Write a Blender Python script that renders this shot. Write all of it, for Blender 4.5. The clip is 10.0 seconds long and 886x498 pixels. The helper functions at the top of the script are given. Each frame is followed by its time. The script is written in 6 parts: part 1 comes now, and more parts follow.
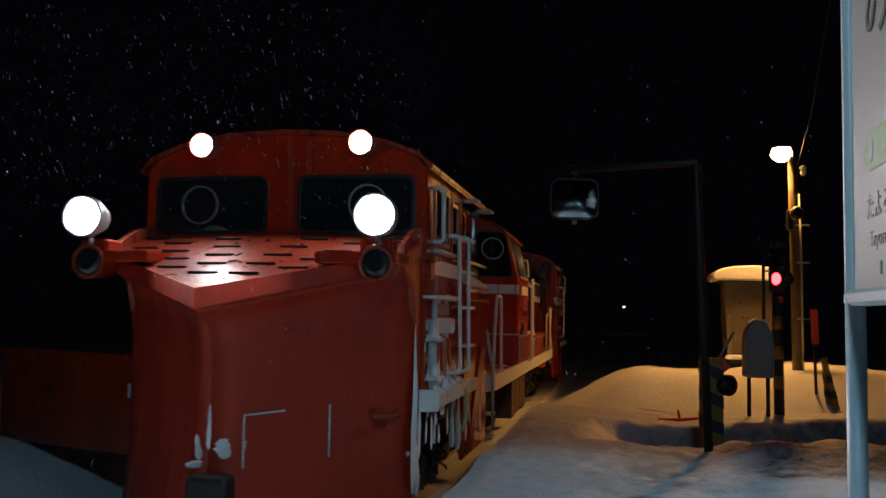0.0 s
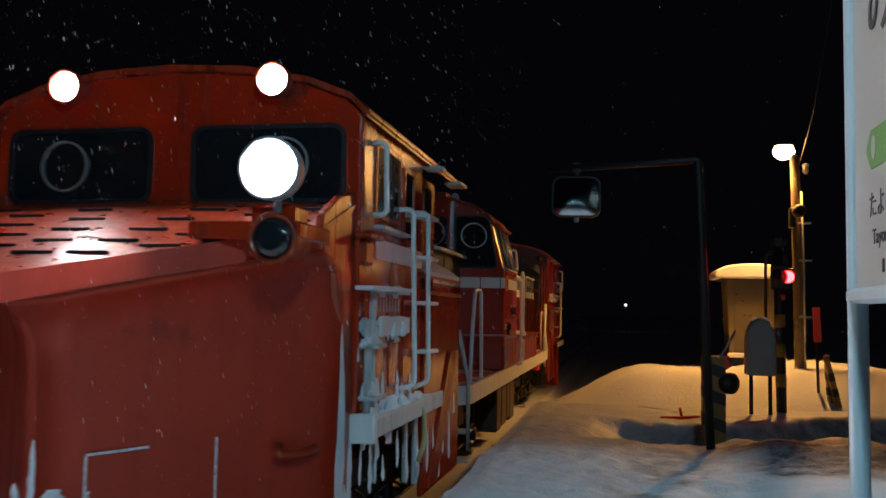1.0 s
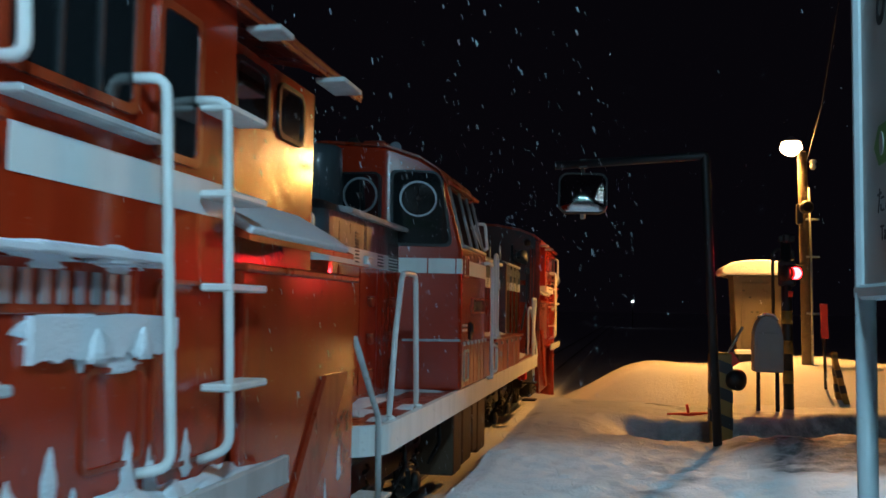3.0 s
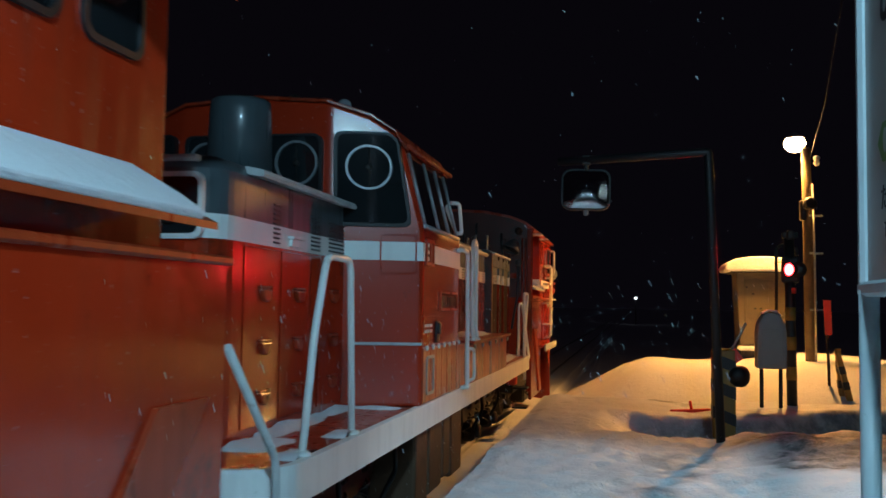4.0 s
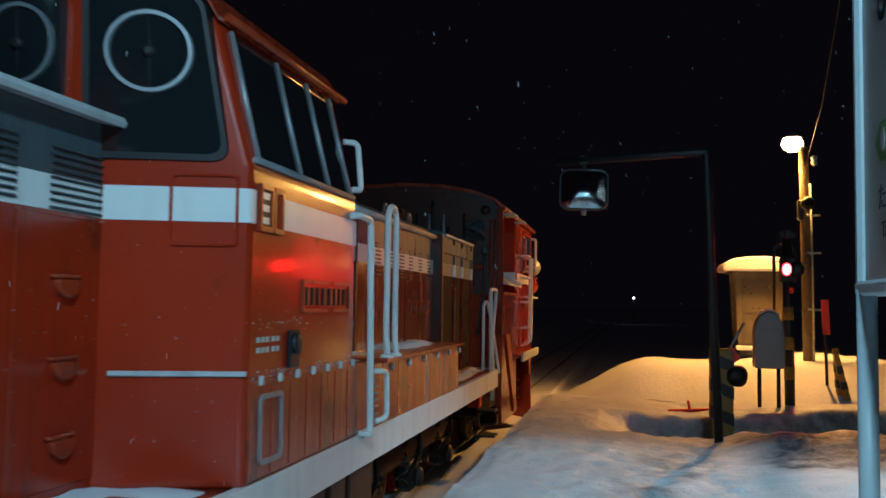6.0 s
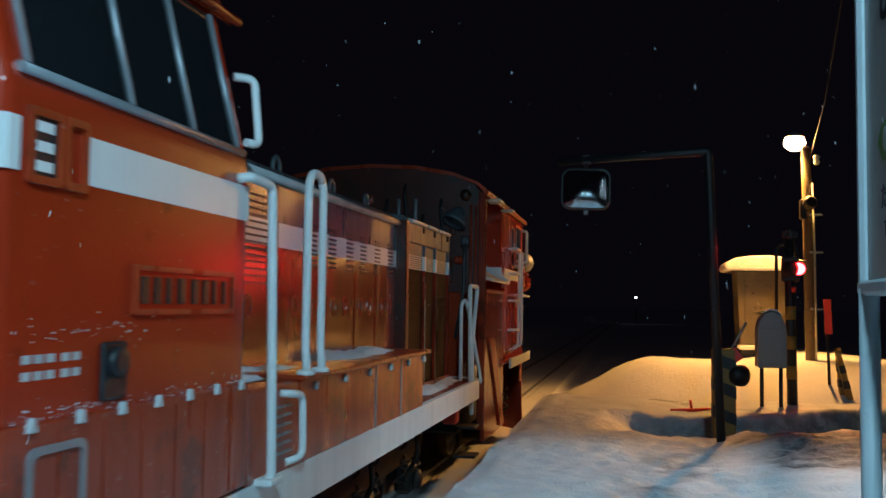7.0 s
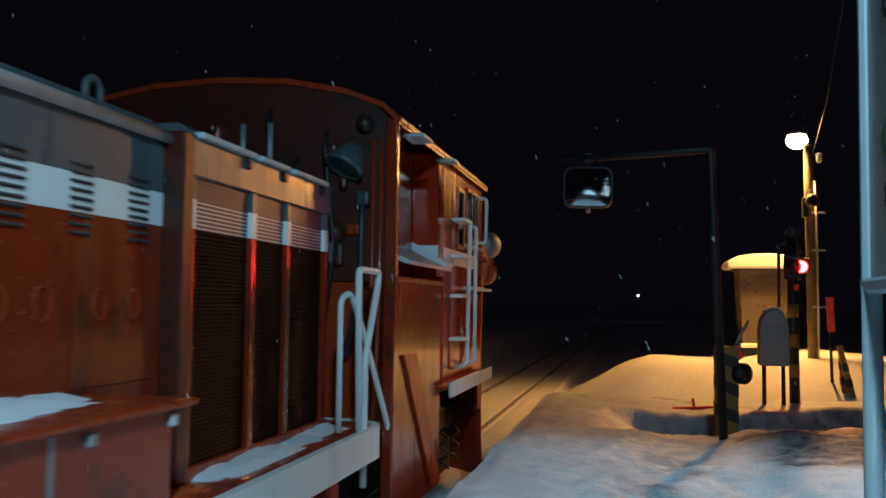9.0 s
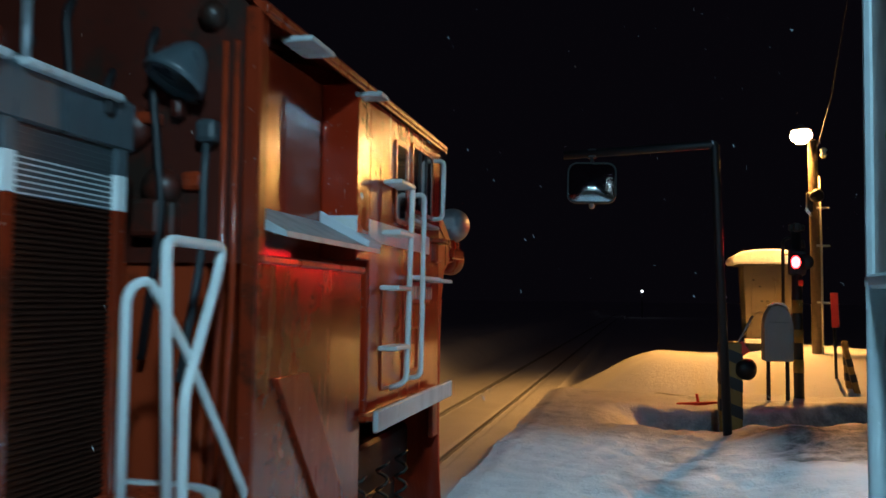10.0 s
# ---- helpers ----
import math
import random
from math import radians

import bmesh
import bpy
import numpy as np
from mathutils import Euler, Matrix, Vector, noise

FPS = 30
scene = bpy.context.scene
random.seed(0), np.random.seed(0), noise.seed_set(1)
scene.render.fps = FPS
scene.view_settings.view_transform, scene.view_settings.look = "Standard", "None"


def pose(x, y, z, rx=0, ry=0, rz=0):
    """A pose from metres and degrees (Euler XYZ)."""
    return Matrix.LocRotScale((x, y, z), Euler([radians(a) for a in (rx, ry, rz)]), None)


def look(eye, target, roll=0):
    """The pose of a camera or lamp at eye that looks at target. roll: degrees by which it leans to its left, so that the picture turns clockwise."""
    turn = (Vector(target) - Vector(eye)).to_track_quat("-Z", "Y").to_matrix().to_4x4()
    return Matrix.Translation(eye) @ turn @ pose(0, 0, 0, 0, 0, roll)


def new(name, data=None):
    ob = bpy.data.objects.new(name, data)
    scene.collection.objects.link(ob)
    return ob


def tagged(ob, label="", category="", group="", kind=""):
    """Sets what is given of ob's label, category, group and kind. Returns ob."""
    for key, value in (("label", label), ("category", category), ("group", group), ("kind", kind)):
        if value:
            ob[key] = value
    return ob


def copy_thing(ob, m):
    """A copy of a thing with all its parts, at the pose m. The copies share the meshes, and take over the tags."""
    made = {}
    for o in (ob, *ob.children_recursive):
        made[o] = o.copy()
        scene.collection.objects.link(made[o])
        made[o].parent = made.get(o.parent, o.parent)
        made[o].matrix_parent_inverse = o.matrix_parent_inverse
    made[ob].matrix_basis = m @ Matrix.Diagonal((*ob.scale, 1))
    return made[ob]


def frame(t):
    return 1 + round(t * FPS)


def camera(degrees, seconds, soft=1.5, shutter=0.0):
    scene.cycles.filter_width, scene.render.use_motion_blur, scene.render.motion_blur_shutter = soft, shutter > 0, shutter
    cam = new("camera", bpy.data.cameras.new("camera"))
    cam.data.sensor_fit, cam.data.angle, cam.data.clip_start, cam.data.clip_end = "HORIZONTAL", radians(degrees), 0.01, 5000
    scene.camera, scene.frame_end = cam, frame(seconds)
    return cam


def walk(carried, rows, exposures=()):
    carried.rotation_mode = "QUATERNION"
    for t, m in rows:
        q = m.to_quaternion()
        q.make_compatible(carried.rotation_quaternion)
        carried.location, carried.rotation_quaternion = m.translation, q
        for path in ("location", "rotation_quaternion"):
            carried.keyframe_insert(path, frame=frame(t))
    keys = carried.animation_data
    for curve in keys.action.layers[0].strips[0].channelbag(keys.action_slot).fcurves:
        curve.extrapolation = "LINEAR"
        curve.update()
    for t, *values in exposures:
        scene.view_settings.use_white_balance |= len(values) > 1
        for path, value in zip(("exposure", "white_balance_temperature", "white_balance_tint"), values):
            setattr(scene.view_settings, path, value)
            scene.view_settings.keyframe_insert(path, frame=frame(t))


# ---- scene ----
# The camera stands on the platform, held by hand: it sways a little.
EYE = (3.2, 0.0, 2.2)
cam = camera(51.15, 10.0, 1.6, 0.5)
# seconds, heading (degrees from the track, clockwise), tilt, roll
SWAY = [
    (0.0, -10.87, 4.03, 0.93), (0.5, -10.91, 3.97, 0.93), (1.0, -10.99, 3.91, 0.92), (1.5, -11.05, 3.86, 0.92),
    (2.0, -11.16, 3.87, 0.92), (2.5, -11.25, 3.80, 0.91), (2.7, -11.30, 3.77, 0.90), (3.8, -11.56, 3.49, 0.88),
    (4.0, -11.57, 3.48, 0.88), (4.5, -11.52, 3.47, 0.87), (5.0, -11.39, 3.45, 0.87), (5.5, -11.33, 3.49, 0.85),
    (5.7, -11.37, 3.49, 0.84), (7.0, -11.57, 3.46, 0.79), (7.5, -11.58, 3.58, 0.79), (8.0, -11.61, 3.58, 0.78),
    (8.5, -11.63, 3.51, 0.74), (9.0, -11.70, 3.36, 0.71), (9.5, -11.81, 3.21, 0.70), (10.0, -11.93, 3.10, 0.66)]


def sway(h, tilt, roll):
    h, tilt = radians(h), radians(tilt)
    way = Vector((math.sin(h) * math.cos(tilt), math.cos(h) * math.cos(tilt), math.sin(tilt)))
    return look(EYE, Vector(EYE) + way, roll)


walk(cam, [(t, sway(h, a, r)) for t, h, a, r in SWAY], exposures=[(0.0, -0.95), (1.0, -0.48), (1.5, -0.25), (2.0, -0.1), (2.5, 0.05), (3.8, 0.33), (7.5, 0.33), (8.5, 0.25), (10.0, 0.22)])

# ---- night sky and large lights ----
world = bpy.data.worlds.new("night_sky")
scene.world = world
world.use_nodes = True
world.node_tree.nodes["Background"].inputs[0].default_value = (0.42, 0.34, 0.60, 1)
world.node_tree.nodes["Background"].inputs[1].default_value = 0.0040


def lamp(name, kind, place, target, power, colour, size, spot=None):
    data = bpy.data.lights.new(name, kind)
    data.energy, data.color = power, colour
    if kind == "AREA":
        data.shape, data.size = "DISK", size
    else:
        data.shadow_soft_size = size
    if spot:
        data.spot_size, data.spot_blend = radians(spot), 0.54
    ob = new(name, data)
    ob.matrix_world = look(place, target)
    return ob


lamp("unseen_platform_light", "AREA", (3.8, -1.0, 5.15), (3.2, 2.9, 0.8), 196, (0.42, 0.81, 1.06), 0.35)
# added fill spot, out of view, brightening one patch of platform snow
lamp("unseen_platform_light", "SPOT", (5.6, 7.0, 5.3), (3.5, 7.7, 0.75), 370, (0.46, 0.80, 0.98), 0.12, 62)
lamp("sodium_lamp_light", "SPOT", (6.64, 21.0, 5.50), (6.0, 19.6, 0.75), 1800, (1.0, 0.45, 0.10), 0.30, 152)
lamp("crossing_lamp_light", "SPOT", (5.58, 14.55, 2.82), (1.4, 5.2, 2.40), 75, (1.0, 0.02, 0.03), 0.05, 40)


# ---- materials ----
def material(name, colour, rough=0.5, metal=0.0, vary=0.15, scale=6.0, bump=0.0, bump_scale=40.0, spots=None, spot_scale=3.0,
             spot_level=0.62, coat=0.0, emit=None, power=0.0, streak=0.0, fine=0.12, speck=0.0):
    m = bpy.data.materials.new(name)
    m.use_nodes = True
    nt = m.node_tree
    b = nt.nodes["Principled BSDF"]
    b.inputs["Roughness"].default_value, b.inputs["Metallic"].default_value = rough, metal
    b.inputs["Coat Weight"].default_value = coat
    b.inputs["Coat Roughness"].default_value = 0.08
    co = nt.nodes.new("ShaderNodeTexCoord")
    n1 = nt.nodes.new("ShaderNodeTexNoise")
    n1.inputs["Scale"].default_value, n1.inputs["Detail"].default_value = scale, 6
    nt.links.new(co.outputs["Object"], n1.inputs["Vector"])
    mix = nt.nodes.new("ShaderNodeMix")
    mix.data_type = "RGBA"
    mix.inputs[6].default_value = (*[c * (1 - vary) for c in colour], 1)
    mix.inputs[7].default_value = (*[min(1, c * (1 + vary)) for c in colour], 1)
    nt.links.new(n1.outputs["Fac"], mix.inputs[0])
    out = mix.outputs[2]
    if spots:
        n2 = nt.nodes.new("ShaderNodeTexNoise")
        n2.inputs["Scale"].default_value, n2.inputs["Detail"].default_value = spot_scale, 8
        n2.inputs["Roughness"].default_value = 0.7
        nt.links.new(co.outputs["Object"], n2.inputs["Vector"])
        ramp = nt.nodes.new("ShaderNodeMapRange")
        ramp.inputs[1].default_value, ramp.inputs[2].default_value = spot_level, spot_level + 0.08
        nt.links.new(n2.outputs["Fac"], ramp.inputs[0])
        mix2 = nt.nodes.new("ShaderNodeMix")
        mix2.data_type = "RGBA"
        mix2.inputs[7].default_value = (*spots, 1)
        nt.links.new(out, mix2.inputs[6])
        nt.links.new(ramp.outputs[0], mix2.inputs[0])
        out = mix2.outputs[2]
    if streak:
        # grime running down the plates
        mp = nt.nodes.new("ShaderNodeMapping")
        mp.inputs["Scale"].default_value = (5.0, 5.0, 0.55)
        nt.links.new(co.outputs["Object"], mp.inputs["Vector"])
        n4 = nt.nodes.new("ShaderNodeTexNoise")
        n4.inputs["Scale"].default_value, n4.inputs["Detail"].default_value = 1.6, 7
        nt.links.new(mp.outputs["Vector"], n4.inputs["Vector"])
        r4 = nt.nodes.new("ShaderNodeMapRange")
        r4.inputs[1].default_value, r4.inputs[2].default_value, r4.inputs[4].default_value = 0.50, 0.80, streak
        nt.links.new(n4.outputs["Fac"], r4.inputs[0])
        mix4 = nt.nodes.new("ShaderNodeMix")
        mix4.data_type = "RGBA"
        mix4.inputs[7].default_value = (0.045, 0.028, 0.020, 1)
        nt.links.new(out, mix4.inputs[6])
        nt.links.new(r4.outputs[0], mix4.inputs[0])
        out = mix4.outputs[2]
        # dull and shiny places
        r5 = nt.nodes.new("ShaderNodeMapRange")
        r5.inputs[1].default_value, r5.inputs[2].default_value = 0.35, 0.68
        r5.inputs[3].default_value, r5.inputs[4].default_value = rough * 0.8, rough * 1.45
        nt.links.new(n4.outputs["Fac"], r5.inputs[0])
        nt.links.new(r5.outputs[0], b.inputs["Roughness"])
    if speck:
        # frost specks and chips
        n7 = nt.nodes.new("ShaderNodeTexNoise")
        n7.inputs["Scale"].default_value, n7.inputs["Detail"].default_value = 38.0, 3
        nt.links.new(co.outputs["Object"], n7.inputs["Vector"])
        r7 = nt.nodes.new("ShaderNodeMapRange")
        r7.inputs[1].default_value, r7.inputs[2].default_value, r7.inputs[4].default_value = 0.69, 0.74, speck
        nt.links.new(n7.outputs["Fac"], r7.inputs[0])
        mix7 = nt.nodes.new("ShaderNodeMix")
        mix7.data_type = "RGBA"
        mix7.inputs[7].default_value = (0.50, 0.42, 0.40, 1)
        nt.links.new(out, mix7.inputs[6])
        nt.links.new(r7.outputs[0], mix7.inputs[0])
        out = mix7.outputs[2]
    nt.links.new(out, b.inputs["Base Color"])
    if bump:
        n3 = nt.nodes.new("ShaderNodeTexNoise")
        n3.inputs["Scale"].default_value, n3.inputs["Detail"].default_value = bump_scale, 5
        nt.links.new(co.outputs["Object"], n3.inputs["Vector"])
        n6 = nt.nodes.new("ShaderNodeTexNoise")
        n6.inputs["Scale"].default_value, n6.inputs["Detail"].default_value = bump_scale * 5.3, 4
        nt.links.new(co.outputs["Object"], n6.inputs["Vector"])
        add = nt.nodes.new("ShaderNodeMath")
        add.operation = "MULTIPLY_ADD"
        add.inputs[1].default_value = fine
        nt.links.new(n6.outputs["Fac"], add.inputs[0])
        nt.links.new(n3.outputs["Fac"], add.inputs[2])
        bp = nt.nodes.new("ShaderNodeBump")
        bp.inputs["Strength"].default_value, bp.inputs["Distance"].default_value = bump, 0.02
        nt.links.new(add.outputs[0], bp.inputs["Height"])
        nt.links.new(bp.outputs["Normal"], b.inputs["Normal"])
    if emit:
        b.inputs["Emission Color"].default_value, b.inputs["Emission Strength"].default_value = (*emit, 1), power
    return m


RED = material("vermilion_paint", (0.43, 0.029, 0.007), 0.19, 0, 0.28, 1.7, 0.42, 2.6, (0.19, 0.022, 0.007), 1.3, 0.58, 0.30, streak=0.30, speck=0.35, fine=0.05)
RED_CAB = material("smooth_vermilion_paint", (0.43, 0.029, 0.007), 0.25, 0, 0.22, 1.7, 0.12, 2.0, (0.24, 0.022, 0.007), 1.6, 0.62, 0.25, speck=0.3)
RED_SCOURED = material("snow_scoured_vermilion_paint", (0.43, 0.030, 0.008), 0.46, 0, 0.22, 2.2, 0.12, 9.0, (0.26, 0.022, 0.007), 1.6, 0.60, streak=0.18, speck=0.25)
RED_WORN = material("worn_vermilion_paint", (0.35, 0.037, 0.010), 0.30, 0, 0.32, 3.0, 0.20, 5.0, (0.16, 0.024, 0.010), 2.6, 0.55, 0.15, streak=0.32, speck=0.6)
RED_DIRTY = material("dirty_vermilion_paint", (0.25, 0.026, 0.008), 0.20, 0, 0.35, 1.9, 0.30, 2.4, (0.10, 0.018, 0.008), 1.5, 0.54, 0.38, streak=0.5, speck=0.6)
GREY = material("grey_paint", (0.072, 0.096, 0.108), 0.32, 0, 0.2, 3.0, 0.06, 4.0, (0.05, 0.06, 0.07), 2.0, 0.62, 0.25, streak=0.25)
WHITE = material("white_paint", (0.80, 0.82, 0.80), 0.35, 0, 0.08, 4.0, 0.05, 6.0, (0.55, 0.52, 0.47), 4.0, 0.66, streak=0.12)
WHITE_DULL = material("dull_white_paint", (0.52, 0.55, 0.55), 0.45, 0, 0.18, 5.0, 0.08, 9.0, (0.30, 0.24, 0.18), 5.0, 0.60, streak=0.30)
BLACK = material("black_rubber", (0.012, 0.012, 0.014), 0.5, 0, 0.3, 8.0)
UNDER = material("sooty_steel", (0.030, 0.027, 0.025), 0.55, 0.4, 0.4, 7.0, 0.2, 20.0, (0.10, 0.06, 0.035), 4.0, 0.60)
SNOW = material("snow", (0.78, 0.80, 0.83), 0.75, 0, 0.08, 1.3, 0.8, 14.0, fine=0.5)
SNOW_ICY = material("packed_snow", (0.70, 0.74, 0.79), 0.58, 0, 0.16, 1.5, 1.0, 7.0, (0.50, 0.54, 0.60), 1.1, 0.56, fine=0.6)


def ice_and_shade(m):
    """Greys boot-packed ice and paints shade in the hollow and on the bank; the mesh's own values say where."""
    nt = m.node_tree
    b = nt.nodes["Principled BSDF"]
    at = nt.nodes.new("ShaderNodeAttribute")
    at.attribute_name = "trodden_shade"
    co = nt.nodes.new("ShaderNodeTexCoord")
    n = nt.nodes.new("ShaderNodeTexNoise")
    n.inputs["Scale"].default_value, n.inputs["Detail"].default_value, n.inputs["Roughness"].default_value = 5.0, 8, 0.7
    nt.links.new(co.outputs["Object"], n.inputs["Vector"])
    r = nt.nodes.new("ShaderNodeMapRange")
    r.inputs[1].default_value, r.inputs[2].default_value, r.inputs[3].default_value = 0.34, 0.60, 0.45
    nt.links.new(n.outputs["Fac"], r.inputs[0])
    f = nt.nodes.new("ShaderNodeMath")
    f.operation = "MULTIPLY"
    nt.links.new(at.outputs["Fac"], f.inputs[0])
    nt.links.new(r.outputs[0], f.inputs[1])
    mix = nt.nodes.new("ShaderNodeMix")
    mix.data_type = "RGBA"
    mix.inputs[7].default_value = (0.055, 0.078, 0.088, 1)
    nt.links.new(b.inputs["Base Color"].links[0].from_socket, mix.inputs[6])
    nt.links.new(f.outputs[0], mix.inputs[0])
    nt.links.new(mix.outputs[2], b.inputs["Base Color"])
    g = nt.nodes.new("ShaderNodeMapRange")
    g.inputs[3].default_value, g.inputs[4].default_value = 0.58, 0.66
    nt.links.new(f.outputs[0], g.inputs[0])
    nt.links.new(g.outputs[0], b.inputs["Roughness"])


ice_and_shade(SNOW_ICY)
STEEL = material("galvanised_steel", (0.33, 0.35, 0.37), 0.45, 0.5, 0.2, 9.0, 0.1, 30.0)
DARK_STEEL = material("dark_painted_steel", (0.016, 0.017, 0.020), 0.5, 0.2, 0.25, 9.0)
CHROME = material("polished_metal", (0.75, 0.75, 0.76), 0.18, 1.0, 0.05, 8.0)
DARK_MESH = material("radiator_mesh", (0.030, 0.010, 0.006), 0.75, 0.1, 0.3, 10.0)
CONCRETE = material("weathered_concrete", (0.36, 0.33, 0.29), 0.8, 0, 0.2, 5.0, 0.3, 30.0)
SIGN_WHITE = material("sign_enamel", (0.37, 0.38, 0.36), 0.35, 0, 0.06, 3.0, 0.0, 5.0, (0.28, 0.25, 0.21), 5.0, 0.70)
INK = material("black_lettering", (0.015, 0.015, 0.017), 0.5, 0, 0.1, 5.0)
GREEN = material("green_band", (0.10, 0.26, 0.05), 0.4, 0, 0.06, 4.0)
CREAM = material("cream_panel", (0.14, 0.115, 0.075), 0.6, 0, 0.12, 3.0, 0.1, 12.0, (0.12, 0.09, 0.055), 3.0, 0.58)
CREAM_HOSE = material("pale_rubber_hose", (0.50, 0.42, 0.20), 0.6, 0, 0.2, 9.0)
YELLOW = material("yellow_paint", (0.26, 0.15, 0.025), 0.5, 0, 0.15, 5.0, 0.1, 14.0, (0.25, 0.16, 0.05), 5.0, 0.62)
RED_SIGN = material("fluorescent_red_sign", (0.90, 0.06, 0.03), 0.5, 0, 0.05, 4.0, emit=(1.0, 0.05, 0.02), power=0.0)
RED_CAB.node_tree.nodes["Principled BSDF"].inputs["Specular IOR Level"].default_value = 0.55
DARK_MESH.node_tree.nodes["Principled BSDF"].inputs["Specular IOR Level"].default_value = 0.08
INTERIOR = material("dim_cab_interior", (0.06, 0.065, 0.06), 0.8, 0, 0.3, 4.0)
HEADLAMP = material("headlamp_glow", (1, 1, 1), 0.3, emit=(1.0, 0.93, 0.95), power=650)
SODIUM = material("sodium_glow", (1, 0.8, 0.5), 0.3, emit=(1.0, 0.50, 0.20), power=110)
MERCURY = material("mercury_glow", (1, 1, 1), 0.3, emit=(0.65, 0.88, 1.0), power=60)
FLASH = material("red_lamp_glow", (1, 0.1, 0.1), 0.3, emit=(1.0, 0.03, 0.05), power=5)
FLASH_CORE = material("red_lamp_core", (1, 0.3, 0.3), 0.3, emit=(1.0, 0.006, 0.007), power=130)
RED_DARK = material("dark_red_paint", (0.075, 0.012, 0.006), 0.4, 0, 0.4, 2.5, 0.25, 6.0, (0.03, 0.015, 0.010), 2.0, 0.52)
FAR_GLOW = material("far_lamp_glow", (1, 1, 1), 0.3, emit=(0.85, 0.92, 1.0), power=3.5)
# darker copy of the grey paint, colouring shade into slots and gaps
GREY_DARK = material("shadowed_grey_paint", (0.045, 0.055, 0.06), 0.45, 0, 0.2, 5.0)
STEEL_PALE = material("pale_blue_painted_steel", (0.46, 0.54, 0.56), 0.4, 0, 0.15, 6.0, 0.08, 12.0, (0.28, 0.30, 0.30), 7.0, 0.62)
CAB_GREY = material("grey_cabinet_paint", (0.30, 0.29, 0.29), 0.5, 0, 0.12, 5.0, 0.05, 12.0)
POLE_WOOD = material("weathered_pole", (0.11, 0.078, 0.045), 0.75, 0, 0.3, 9.0, 0.3, 30.0, (0.07, 0.05, 0.03), 3.0, 0.56)
BOX_BROWN = material("grimy_brown_steel", (0.11, 0.062, 0.035), 0.5, 0.2, 0.35, 5.0, 0.2, 14.0, (0.05, 0.035, 0.025), 3.0, 0.55)


def glass_material(name, tint):
    m = material(name, tint, 0.04)
    b = m.node_tree.nodes["Principled BSDF"]
    b.inputs["Transmission Weight"].default_value = 0.85
    b.inputs["IOR"].default_value = 1.45
    return m


GLASS = glass_material("window_glass", (0.35, 0.40, 0.40))
MIRROR = material("mirror_face", (0.50, 0.51, 0.52), 0.07, 1.0, 0.3, 5.0, 0.5, 6.0)


# ---- building helpers ----
ORIGIN = {}


def bm_join(target, src):
    me = bpy.data.meshes.new("tmp")
    src.to_mesh(me)
    target.from_mesh(me)
    bpy.data.meshes.remove(me)
    src.free()


def box(bm, x0, x1, y0, y1, z0, z1, bevel=0.0, seg=1):
    b = bmesh.new()
    bmesh.ops.create_cube(b, size=1.0, matrix=Matrix.Translation(((x0 + x1) / 2, (y0 + y1) / 2, (z0 + z1) / 2))
                          @ Matrix.Diagonal((abs(x1 - x0), abs(y1 - y0), abs(z1 - z0), 1)))
    if bevel:
        bmesh.ops.bevel(b, geom=list(b.edges), offset=bevel, segments=seg, affect="EDGES", profile=0.5, clamp_overlap=True)
    bm_join(bm, b)
    return bm


def prism(bm, poly, axis, a, b, bevel=0.0, seg=2):
    """A polygon in the plane across the axis, drawn out from a to b. Its points are (y, z), (x, z) or (x, y)."""
    t = bmesh.new()

    def at(u, v, w):
        return {"x": (w, u, v), "y": (u, w, v), "z": (u, v, w)}[axis]
    lo = [t.verts.new(at(u, v, a)) for u, v in poly]
    hi = [t.verts.new(at(u, v, b)) for u, v in poly]
    n = len(poly)
    t.faces.new(lo)
    t.faces.new(hi[::-1])
    for i in range(n):
        t.faces.new((lo[i], hi[i], hi[(i + 1) % n], lo[(i + 1) % n]))
    bmesh.ops.recalc_face_normals(t, faces=list(t.faces))
    if bevel:
        bmesh.ops.bevel(t, geom=list(t.edges), offset=bevel, segments=seg, affect="EDGES", profile=0.5, clamp_overlap=True)
    bm_join(bm, t)
    return bm


def tube(bm, pts, r, n=10, round_r=0.0):
    """A round bar along a line of points; round_r rounds the corners."""
    pts = [Vector(q) for q in pts]
    if round_r:
        out = [pts[0]]
        for a, b, c in zip(pts, pts[1:], pts[2:]):
            u, v = (a - b), (c - b)
            k = min(round_r, u.length / 2, v.length / 2)
            p, q = b + u.normalized() * k, b + v.normalized() * k
            out += [(p * (1 - s) + b * s) * (1 - s) + (b * (1 - s) + q * s) * s for s in (0, 0.25, 0.5, 0.75, 1)]
        pts = out + [pts[-1]]
    rings, side = [], None
    for i, q in enumerate(pts):
        d = (pts[min(i + 1, len(pts) - 1)] - pts[max(i - 1, 0)]).normalized()
        if side is None:
            side = d.orthogonal().normalized()
        side = (side - d * side.dot(d)).normalized()
        up = d.cross(side)
        rings.append([bm.verts.new(q + (side * math.cos(2 * math.pi * k / n) + up * math.sin(2 * math.pi * k / n)) * r) for k in range(n)])
    for a, b in zip(rings, rings[1:]):
        for k in range(n):
            bm.faces.new((a[k], a[(k + 1) % n], b[(k + 1) % n], b[k])).smooth = True
    bm.faces.new(rings[0][::-1])
    bm.faces.new(rings[-1])
    return bm


